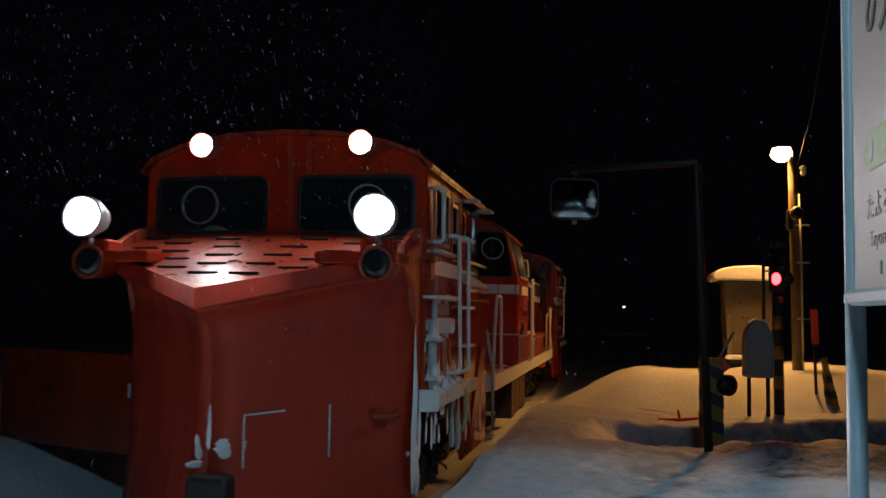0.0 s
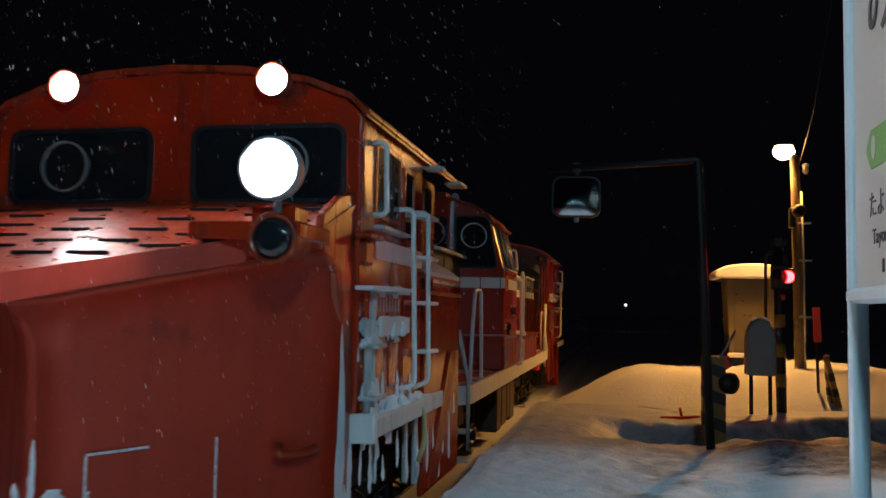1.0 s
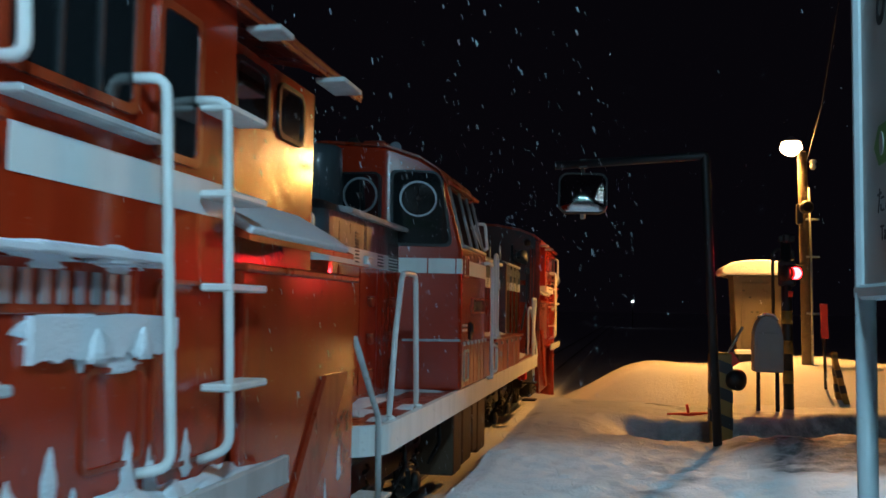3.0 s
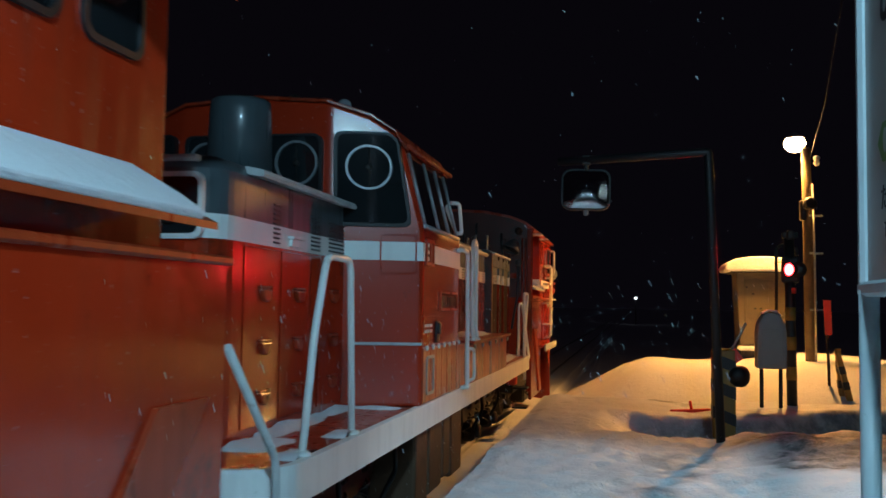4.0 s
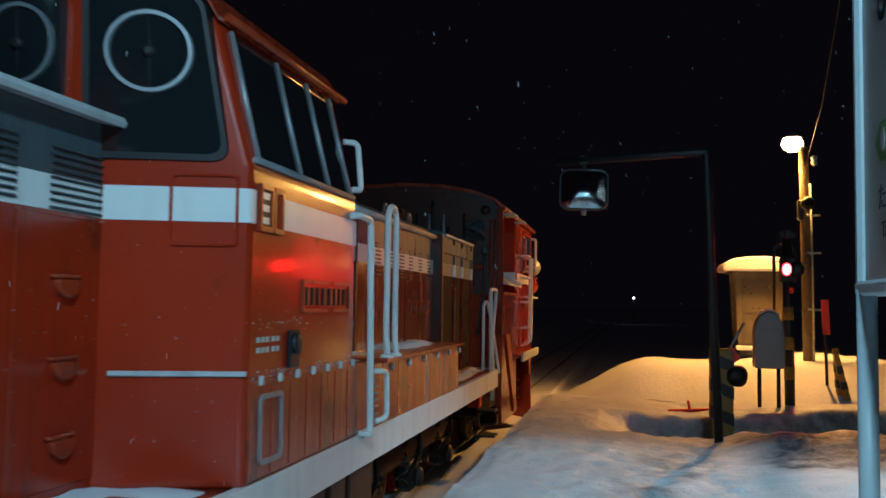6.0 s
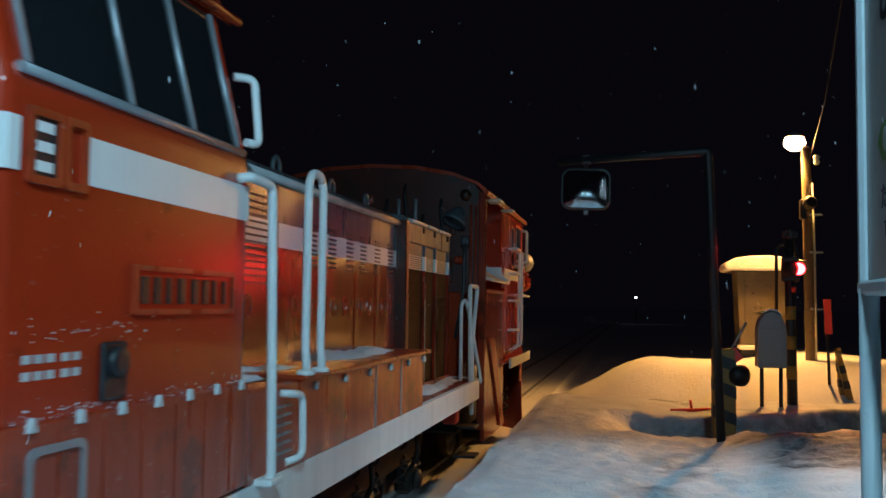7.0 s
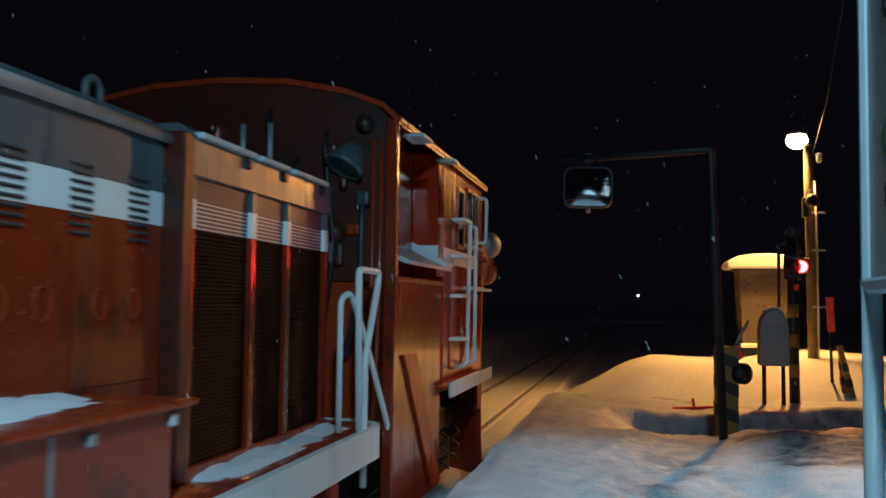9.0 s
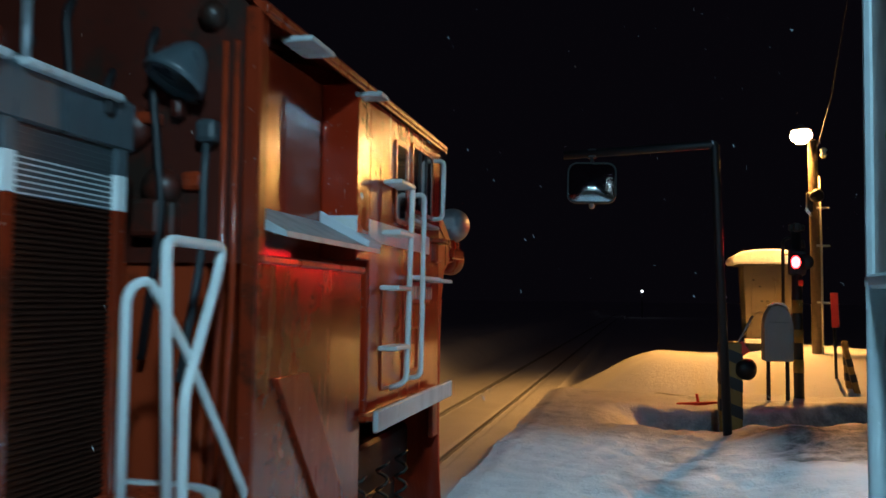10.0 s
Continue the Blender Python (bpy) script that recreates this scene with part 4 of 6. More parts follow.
for s in (1, -1):
    bm = B()
    prism(bm, [(s * 0.78, 3.02), (s * 0.90, 3.00), (s * 0.91, 3.02), (s * 0.90, 3.045), (s * 0.78, 3.07)], "y", 2.74, 4.80)
    part("hood_ledge", bm, WHITE_DULL, LOCO, "pale ledge along the hood top")
    bm = B()
    ring(bm, rounded(s * 0.50 - 0.225, s * 0.50 + 0.225, 2.57, 2.97, 0.06), rounded(s * 0.50 - 0.195, s * 0.50 + 0.195, 2.60, 2.94, 0.05), "y", 2.262, 2.30)
    hf = part("headlamp_frame", bm, WHITE, LOCO, "white headlamp frame")
    bm = B()
    prism(bm, rounded(s * 0.50 - 0.195, s * 0.50 + 0.195, 2.60, 2.94, 0.05), "y", 2.268, 2.285)
    part("headlamp_glass", bm, GLASS_DARK, hf)
    bm = B()
    lathe(bm, [(0, 0.10), (0.012, 0.115), (0.02, 0.10), (0.008, 0.07)], (s * 0.50, 2.268, 2.77), (0, -1, 0), 20)
    part("lamp_bezel", bm, UNDER, hf)
    bm = B()
    lathe(bm, [(0.008, 0.045), (0.022, 0.035), (0.028, 0.012)], (s * 0.50, 2.268, 2.79), (0, -1, 0), 16)
    part("lamp_bulb", bm, CHROME, hf)
    bm = B()
    box(bm, s * 0.28, s * 0.68, 2.262, 2.34, 3.035, 3.075, 0.015, 2)
    part("hood_lip", bm, WHITE_DULL, LOCO, "pale rounded lip over the headlamp")
    x = HW * s
    if s > 0:
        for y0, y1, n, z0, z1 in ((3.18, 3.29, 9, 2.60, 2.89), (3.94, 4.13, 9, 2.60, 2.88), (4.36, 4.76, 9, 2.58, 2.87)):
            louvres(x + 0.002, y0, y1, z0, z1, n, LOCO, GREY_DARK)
        # doors with handles
        for y0, y1 in ((2.70, 3.30), (3.34, 4.10), (4.14, 4.90)):
            bm = B()
            box(bm, x, x + 0.008, y0, y1, 1.40, 2.56, 0.003)
            d = part("hood_door", bm, RED, LOCO)
            for z in (1.62, 1.95, 2.30):
                bm = B()
                tube(bm, [(x, y0 + 0.24, z), (x + 0.03, y0 + 0.24, z), (x + 0.03, y0 + 0.42, z), (x, y0 + 0.42, z)], 0.010, 6, 0.012)
                cup = [(y0 + 0.33 + 0.085 * math.cos(math.pi * k / 8), z - 0.012 - 0.085 * math.sin(math.pi * k / 8)) for k in range(9)]
                prism(bm, cup, "x", x + 0.004, x + 0.045, 0.012, 2)
                part("door_handle", bm, RED_WORN, d)
        bm = B()
        box(bm, x, x + 0.05, 3.46, 3.70, 2.655, 2.675, 0.004)
        box(bm, x, x + 0.03, 3.48, 3.68, 2.60, 2.655, 0.004)
        part("grab_step", bm, WHITE, LOCO)
# exhaust stack
bm = B()
lathe(bm, [(0, 0.27), (0.66, 0.25), (0.75, 0.24), (0.77, 0.21), (0.70, 0.20)], (0.06, 4.25, 3.08), (0, 0, 1), 28)
part("exhaust_pipe", bm, GREY, LOCO, "wide grey exhaust pipe")

# cab
def round_poly(pts, r, n=4):
    """Rounds the corners of a polygon."""
    out = []
    m2 = len(pts)
    for k in range(m2):
        a, b, c = (Vector(pts[(k + d) % m2]) for d in (-1, 0, 1))
        u, v = a - b, c - b
        q = min(r, u.length / 2.2, v.length / 2.2)
        p0, p1 = b + u.normalized() * q, b + v.normalized() * q
        for e in range(n + 1):
            f = e / n
            w2 = (p0 * (1 - f) + b * f) * (1 - f) + (b * (1 - f) + p1 * f) * f
            out.append((w2.x, w2.y))
    return out


CY0, CY1 = 4.95, 6.66

def cant(x):
    """How far the folded cab front stands out before its corners."""
    return 0.33 * max(0.0, 1.43 - max(abs(x), 0.67))


def canted(bm2):
    for v in bm2.verts:
        if v.co.y < CY0 + 0.2:
            v.co.y -= cant(v.co.x)
    return bm2


def tipped(bm2):
    """Panes lean a little outwards at the top."""
    for v in bm2.verts:
        v.co.y -= 0.07 * (v.co.z - 2.9)
    return bm2


half = [(1.45, 1.335), (1.45, 2.84), (1.27, 3.55), (1.19, 3.69), (1.0, 3.81), (0.67, 3.913)]
bm = B()
front_r = [bm.verts.new((x, CY0 - cant(x), z)) for x, z in half + [(0.67, 1.335)]]
front_l = [bm.verts.new((-x, CY0 - cant(x), z)) for x, z in half + [(0.67, 1.335)]]
crown = bm.verts.new((0, CY0 - cant(0), 3.97))
bm.faces.new(front_r)
bm.faces.new(front_l[::-1])
bm.faces.new([front_r[6], front_r[5], crown, front_l[5], front_l[6]])
back_r = [bm.verts.new((x, CY1, z)) for x, z in half]
back_l = [bm.verts.new((-x, CY1, z)) for x, z in half]
crown_b = bm.verts.new((0, CY1, 3.97))
bm.faces.new(back_r + [crown_b] + back_l[::-1])
for fr, bk in ((front_r, back_r), (front_l, back_l)):
    for k in range(5):
        bm.faces.new((fr[k], fr[k + 1], bk[k + 1], bk[k]))
    bm.faces.new((fr[5], crown, crown_b, bk[5]))
bm.faces.new([front_r[0], back_r[0], back_l[0], front_l[0], front_l[6], front_r[6]])
bmesh.ops.recalc_face_normals(bm, faces=list(bm.faces))
bmesh.ops.bevel(bm, geom=list(bm.edges), offset=0.035, segments=3, affect="EDGES", profile=0.5, clamp_overlap=True)
part("cab_body", bm, RED_CAB, LOCO, "vermilion cab with inward-leaning windows")
bm = B()
roof = [(1.29, 3.56), (1.21, 3.70), (1.01, 3.83), (0.65, 3.94), (0, 3.99), (-0.65, 3.94), (-1.01, 3.83), (-1.21, 3.70), (-1.29, 3.56)]
prism(bm, roof + [(x, z - 0.03) for x, z in roof[::-1]], "y", CY0 - 0.03, CY1 + 0.10, 0.006, 1)
part("cab_roof", canted(bm), RED_WORN, LOCO)
for s in (1, -1):
    bm = B()
    tube(bm, [(s * 1.31, CY0, 3.565), (s * 1.31, CY1 + 0.14, 3.565)], 0.022, 8)
    part("rain_gutter", bm, RED_WORN, LOCO)
    # front white band in two pieces
    bm = B()
    box(bm, s * 0.81, s * 1.448, CY0 - 0.006, CY0 + 0.004, 2.575, 2.735)
    part("cab_front_band", canted(bm), WHITE, LOCO, "white band")
    bm = B()
    box(bm, s * 1.445, s * 1.454, 5.34, CY1 - 0.005, 2.575, 2.735)
    part("cab_side_band", bm, WHITE, LOCO, "white band")
    bm = B()
    box(bm, s * 1.445, s * 1.454, CY0 + 0.005, 5.01, 2.575, 2.735)
    part("cab_side_band", bm, WHITE, LOCO, "white band")
    # front windows with rubber seals and clear-view rings
    poly = [(s * 0.755, 2.89), (s * 1.33, 2.89), (s * 1.23, 3.58), (s * 1.17, 3.64), (s * 0.755, 3.64)]
    for nm, pl in (("front_window", poly), ("inner_window", [(s * 0.13, 3.10), (s * 0.60, 3.10), (s * 0.60, 3.62), (s * 0.13, 3.62)])):
        cx = sum(q[0] for q in pl) / len(pl)
        cz = sum(q[1] for q in pl) / len(pl)
        pl = round_poly(pl, 0.075)
        bm = B()
        prism(bm, pl, "y", CY0 - 0.008, CY0 + 0.01)
        canted(bm)
        w = part(nm, tipped(bm), GLASS_DARK, LOCO)
        bm = B()
        ring(bm, [(cx + (u - cx) * 1.10, cz + (v - cz) * 1.07) for u, v in pl], pl, "y", CY0 - 0.024, CY0 + 0.07)
        part("rubber_seal", tipped(canted(bm)), BLACK, w)
        c = (s * 1.01, 3.36) if nm == "front_window" else (s * 0.40, 3.39)
        bm = B()
        n = 32
        ring(bm, [(c[0] + 0.19 * math.cos(k * 2 * math.pi / n), c[1] + 0.19 * math.sin(k * 2 * math.pi / n)) for k in range(n)],
             [(c[0] + 0.172 * math.cos(k * 2 * math.pi / n), c[1] + 0.172 * math.sin(k * 2 * math.pi / n)) for k in range(n)], "y", CY0 - 0.03, CY0 - 0.006)
        part("clear_view_ring", tipped(canted(bm)), STEEL, w, "bright clear-view ring")
        part("ring_glass", tipped(canted(lathe(B(), [(0, 0.17), (0.006, 0.17)], (c[0], CY0 - 0.008, c[1]), (0, -1, 0), 28))), GLASS_DARK, w)
        bm = B()
        lathe(bm, [(0, 0.03), (0.02, 0.03), (0.03, 0.015)], (c[0], CY0 - 0.008, c[1]), (0, -1, 0), 12)
        tube(bm, [(c[0], CY0 - 0.02, c[1] - 0.17), (c[0], CY0 - 0.02, c[1] + 0.17)], 0.006, 6)
        part("ring_hub", tipped(canted(bm)), UNDER, w)
    bm = B()
    box(bm, s * 0.86, s * 1.455, CY0 - 0.022, CY0, 1.855, 1.88, 0.005)
    part("front_ledge", canted(bm), WHITE_DULL, LOCO, "snow-dusted ledge")
    bm = B()
    ring(bm, rounded(min(s * 1.10, s * 1.40), max(s * 1.10, s * 1.40), 2.46, 2.80, 0.02, 2), rounded(min(s * 1.112, s * 1.388), max(s * 1.112, s * 1.388), 2.472, 2.788, 0.02, 2), "y", CY0 - 0.016, CY0)
    part("front_flap", canted(bm), RED, LOCO)
    # leaning side windows: dark glass between bars

    def lean(y, k, out=0.0):
        z = 2.90 + k * 0.62
        return (s * (1.45 - (z - 2.84) * 0.18 / 0.71 + out), y, z)
    for y0, y1 in ((5.06, 5.62), (5.65, 6.10), (6.13, 6.52)):
        bm = B()
        f = [bm.verts.new(lean(*q, 0.004)) for q in ((y0, 0), (y1, 0), (y1, 1), (y0, 1))]
        g = [bm.verts.new(lean(*q, -0.01)) for q in ((y0, 0), (y1, 0), (y1, 1), (y0, 1))]
        bm.faces.new(f)
        bm.faces.new(g[::-1])
        for k in range(4):
            bm.faces.new((f[k], f[(k + 1) % 4], g[(k + 1) % 4], g[k]))
        part("side_window", bm, GLASS_DARK, LOCO)
    for y in (5.045, 5.635, 6.115, 6.535):
        bm = B()
        tube(bm, [lean(y, 0, 0.005), lean(y, 1, 0.005)], 0.016, 6)
        part("window_bar", bm, STEEL, LOCO)
    bm = B()
    tube(bm, [lean(5.0, -0.03, 0.012), lean(6.58, -0.03, 0.012)], 0.018, 8)
    part("window_sill", bm, STEEL, LOCO)
    # class-plate pocket
    for y0, y1, mt in ((5.06, 5.18, WHITE), (5.24, 5.32, RED_WORN)):
        bm = B()
        ring(bm, rounded(y0 - 0.02, y1 + 0.02, 2.545, 2.775, 0.01, 2), rounded(y0, y1, 2.57, 2.75, 0.008, 2), "x", s * 1.448, s * 1.468)
        pk = part("plate_pocket", bm, RED_WORN, LOCO)
        if mt is WHITE:
            bm = B()
            box(bm, s * 1.448, s * 1.458, y0, y1, 2.57, 2.75)
            part("plate", bm, INK, pk)
            for z in (2.60, 2.66, 2.72):
                bm = B()
                box(bm, s * 1.457, s * 1.461, y0 + 0.02, y1 - 0.02, z - 0.016, z + 0.016)
                part("plate_bar", bm, WHITE, pk)
    # lower panels, clips, hatches
    bm = B()
    box(bm, s * 1.44, s * 1.462, CY0 + 0.02, CY1 + 0.02, 1.36, 1.83, 0.006)
    lp = part("lower_panel", bm, RED_WORN, LOCO)
    for k in range(7):
        y = 5.08 + k * 0.25
        bm = B()
        prism(bm, [(y - 0.008, 1.805), (y + 0.038, 1.805), (y + 0.026, 1.85), (y + 0.006, 1.85)], "x", s * 1.455, s * 1.478, 0.004, 1)
        part("clip", bm, WHITE_DULL, lp)
        if k:
            bm = B()
            box(bm, s * 1.458, s * 1.466, y - 0.09, y - 0.075, 1.37, 1.80)
            part("panel_joint", bm, RED_WORN, lp)
    bm = B()
    ring(bm, rounded(5.08, 5.38, 1.42, 1.76, 0.04), rounded(5.105, 5.355, 1.445, 1.735, 0.03), "x", s * 1.46, s * 1.474)
    part("hatch_frame", bm, STEEL, LOCO)
    bm = B()
    box(bm, s * 1.447, s * 1.47, 5.46, 5.62, 1.86, 2.06, 0.012)
    lathe(bm, [(0, 0.055), (0.035, 0.055), (0.04, 0.03)], (s * 1.455, 5.54, 1.99), (s, 0, 0), 16)
    part("socket", bm, BLACK, LOCO, "dark round cable socket")
    for r in range(2):
        for k in range(5):
            bm = B()
            y = 5.06 + k * 0.058 + (0.02 if k > 2 else 0)
            box(bm, s * 1.448, s * 1.4525, y, y + 0.040, 2.008 - r * 0.05, 2.034 - r * 0.05)
            part("stencil_bar", bm, WHITE_DULL, LOCO)
    # thin rime along the seam and over the socket
    rime = random.Random(31)
    bm = B()
    for k in range(150):
        y, z, w = rime.uniform(5.0, 6.6), 1.835 + abs(rime.gauss(0, 0.022)), rime.uniform(0.002, 0.009)
        if k < 45:
            y, z = rime.gauss(5.45, 0.22), rime.gauss(2.105, 0.02)
        n = 7
        rim = [bm.verts.new((s * 1.4525, y + w * rime.uniform(0.5, 1.1) * math.cos(6.2832 * j / n), z + w * rime.uniform(0.2, 0.6) * math.sin(6.2832 * j / n))) for j in range(n)]
        top = bm.verts.new((s * 1.4545, y, z))
        for j in range(n):
            bm.faces.new((rim[j], rim[(j + 1) % n], top)).smooth = True
    tagged(part("rime", bm, SNOW, LOCO), kind="stuff")
    # cast number board with plain bars
    bm = B()
    box(bm, s * 1.447, s * 1.456, 5.66, 6.49, 2.155, 2.325, 0.004)
    nb = part("number_board", bm, RED_CAB, LOCO, "raised metal number board")
    bm = B()
    ring(bm, rounded(5.655, 6.495, 2.15, 2.33, 0.006, 2), rounded(5.675, 6.475, 2.17, 2.31, 0.006, 2), "x", s * 1.45, s * 1.468)
    part("board_rim", bm, RED_WORN, nb)
    for k in range(8):
        y = 5.70 + k * 0.094 + (0.02 if k > 3 else 0)
        bm = B()
        box(bm, s * 1.455, s * 1.470, y, y + (0.05, 0.044, 0.03, 0.05, 0.05, 0.048, 0.026, 0.026)[k], 2.19, 2.29, 0.005)
        part("board_bar", bm, RED_DARK, nb)
    # grab rails
    bm = B()
    tube(bm, [(s * 1.34, 6.70, 3.27), (s * 1.42, 6.76, 3.27), (s * 1.45, 6.76, 2.95), (s * 1.42, 6.68, 2.95)], 0.02, 10, 0.04)
    part("grab_rail", bm, WHITE, LOCO, "white cab grab rail")
    bm = B()
    tube(bm, [(s * 1.44, 6.54, 2.76), (s * 1.50, 6.56, 2.77), (s * 1.51, 6.80, 2.76), (s * 1.51, 6.87, 1.36), (s * 1.45, 6.88, 1.33)], 0.024, 10, 0.06)
    box(bm, s * 1.42, s * 1.54, 6.80, 6.96, 1.33, 1.365, 0.008)
    part("hand_rail", bm, WHITE, LOCO, "white hand rail")
    bm = B()
    tube(bm, [(s * 1.44, 7.12, 1.74), (s * 1.51, 7.13, 1.74), (s * 1.51, 7.28, 1.72), (s * 1.51, 7.30, 1.40), (s * 1.45, 7.20, 1.38)], 0.02, 10, 0.05)
    part("low_rail", bm, WHITE, LOCO)
    bm = B()
    hoop = [(s * 1.48, 7.42, 1.82), (s * 1.45, 7.47, 1.95), (s * 1.45, 7.47, 2.86), (s * 1.45, 7.53, 2.93), (s * 1.45, 7.66, 2.93), (s * 1.45, 7.72, 2.86), (s * 1.45, 7.72, 1.95), (s * 1.48, 7.67, 1.82)]
    tube(bm, hoop, 0.024, 10, 0.06)
    for y in (7.42, 7.67):
        lathe(bm, [(0, 0.05), (0.02, 0.05), (0.03, 0.03)], (s * 1.47, y, 1.812), (0, 0, 1), 12)
    part("hand_hoop", bm, WHITE, LOCO, "white tank hand hoop")
    bm = B()
    tube(bm, [(s * 1.38, 2.26, 1.34), (s * 1.38, 2.42, 2.02), (s * 1.38, 2.62, 2.49), (s * 1.38, 3.10, 2.49), (s * 1.38, 3.20, 1.34)], 0.024, 10, 0.09)
    for y in (2.26, 3.20):
        lathe(bm, [(0, 0.055), (0.02, 0.055), (0.035, 0.03)], (s * 1.38, y, 1.335), (0, 0, 1), 12)
    part("front_hand_rail", bm, WHITE, LOCO, "white walkway hand rail")
    bm = B()
    tube(bm, [(s * 1.44, 1.10, 2.0), (s * 1.46, 1.66, 1.42), (s * 1.46, 1.70, 0.62)], 0.022, 8, 0.05)
    part("step_rail", bm, WHITE_DULL, LOCO)
    bm = B()
    tube(bm, [(s * 1.40, 13.06, 1.34), (s * 1.40, 13.0, 2.42), (s * 1.40, 13.50, 2.42), (s * 1.40, 13.45, 2.28), (s * 1.40, 13.18, 1.80), (s * 1.40, 13.18, 0.95)], 0.024, 10, 0.06)
    part("rear_hand_rail", bm, WHITE, LOCO, "white end hand rail")
    bm = B()
    tube(bm, [(s * 1.33, 12.84, 1.36), (s * 1.33, 12.84, 2.22), (s * 1.36, 12.94, 2.27), (s * 1.38, 13.22, 1.98), (s * 1.41, 13.78, 1.28), (s * 1.42, 13.84, 0.92)], 0.02, 10, 0.06)
    part("rear_hand_rail", bm, WHITE, LOCO, "white end hand rail")
    # side tank beside the long hood
    bm = B()
    box(bm, s * 0.95, s * 1.452, 6.70, 10.40, 1.335, 1.79, 0.012)
    tk = part("side_tank", bm, RED_WORN, LOCO, "vermilion side tank with worn paint")
    bm = B()
    box(bm, s * 0.95, s * 1.50, 7.34, 10.52, 1.785, 1.815, 0.008)
    part("tank_top", bm, RED_WORN, tk)
    for k in range(6):
        bm = B()
        y = 7.6 + 0.55 * k
        box(bm, s * 1.45, s * 1.478, y, y + 0.05, 1.715, 1.765, 0.008)
        part("clip", bm, WHITE_DULL if k % 2 else STEEL, tk)
    for y in (8.9, 9.62):
        bm = B()
        box(bm, s * 1.45, s * 1.459, y, y + 0.02, 1.34, 1.785, 0.002)
        part("tank_joint", bm, STEEL, tk)
    if s > 0:
        louvres(1.453, 7.02, 7.12, 1.42, 1.70, 6, tk, STEEL)
        louvres(1.453, 7.16, 7.26, 1.42, 1.70, 6, tk, STEEL)
    part("tank_snow", drift(s * 1.035, s * 1.36, 8.55, 10.35, 1.816, 0.055, 3.3 + s), SNOW, LOCO, "snow lying along the hood foot")
    part("tank_snow", drift(s * 1.035, s * 1.30, 6.95, 8.2, 1.80, 0.045, 5.1 + s), SNOW, LOCO)

# long hood
LW = 1.03
for z0, z1, mat, d, nm in ((1.335, 2.545, RED_DIRTY, 0.0, "long_hood"), (2.545, 2.70, WHITE, 0.002, "long_hood_band"), (2.70, 2.95, GREY, 0.0, "long_hood_top")):
    bm = B()
    if nm == "long_hood_top":
        prism(bm, [(-LW, z0), (-LW, z1), (-LW + 0.07, 3.05), (-0.5, 3.10), (0.5, 3.10), (LW - 0.07, 3.05), (LW, z1), (LW, z0)], "y", CY1, 11.04)
    else:
        box(bm, -LW - d, LW + d, CY1, 11.04 + d, z0, z1)
    part(nm, bm, mat, LOCO, {"WHITE": ""}.get(nm, ""))
for s in (1, -1):
    bm = B()
    tube(bm, [(s * 1.05, 6.75, 2.965), (s * 1.05, 11.05, 2.965)], 0.03, 8)
    part("hood_edge", bm, WHITE_DULL, LOCO, "pale rounded hood edge")
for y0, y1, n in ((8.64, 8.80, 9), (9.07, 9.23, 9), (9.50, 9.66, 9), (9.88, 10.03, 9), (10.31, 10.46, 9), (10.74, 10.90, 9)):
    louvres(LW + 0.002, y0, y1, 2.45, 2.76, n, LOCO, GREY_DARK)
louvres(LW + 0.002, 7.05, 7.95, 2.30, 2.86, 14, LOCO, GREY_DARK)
part("hood_seam", box(B(), LW, LW + 0.012, 8.03, 8.07, 1.82, 2.93, 0.003), BLACK, LOCO)
for y0, y1 in ((6.98, 8.02), (8.10, 8.92), (8.96, 9.70), (9.74, 10.30), (10.34, 10.98)):
    bm = B()
    box(bm, LW, LW + 0.007, y0, y1, 1.84, 2.44, 0.003)
    dr = part("hood_door", bm, RED_DIRTY, LOCO)
    for k in range(2):
        bm = B()
        n = 14
        cy, cz = (y0 + y1) / 2 + (0.13 if k else -0.13), 2.18
        ring(bm, [(cy + 0.055 * math.cos(q * 6.2832 / n), cz + 0.07 * math.sin(q * 6.2832 / n)) for q in range(n)],
             [(cy + 0.045 * math.cos(q * 6.2832 / n), cz + 0.06 * math.sin(q * 6.2832 / n)) for q in range(n)], "x", LW + 0.006, LW + 0.014)
        part("latch", bm, RED_WORN, dr)
for y in (7.4, 8.6, 9.8, 10.8):
    bm = B()
    tube(bm, [(0.8, y - 0.06, 3.07), (0.8, y - 0.06, 3.17), (0.8, y, 3.21), (0.8, y + 0.06, 3.17), (0.8, y + 0.06, 3.07)], 0.016, 8, 0.03)
    part("lifting_eye", bm, GREY, LOCO)
bm = B()
for y in (6.9, 9.2):
    box(bm, -0.45, 0.45, y, y + 0.8, 3.08, 3.16, 0.02)
part("roof_hatch", bm, GREY, LOCO)

# radiator block
RW = 1.12
bm = B()
box(bm, -RW + 0.03, RW - 0.03, 11.06, 13.20, 1.335, 2.96, 0.01)
part("radiator_core", bm, DARK_MESH, LOCO, "dark brown radiator mesh")
bm = B()
box(bm, -RW - 0.01, RW + 0.01, 11.05, 11.16, 1.335, 3.0, 0.01)
part("radiator_end_post", bm, RED_DARK, LOCO)
bm = B()
prism(bm, [(-RW, 2.80), (-RW, 3.0), (-RW + 0.08, 3.06), (RW - 0.08, 3.06), (RW, 3.0), (RW, 2.80)], "y", 11.16, 13.22, 0.008, 1)
part("radiator_cowl", bm, GREY, LOCO, "grey radiator cowl")
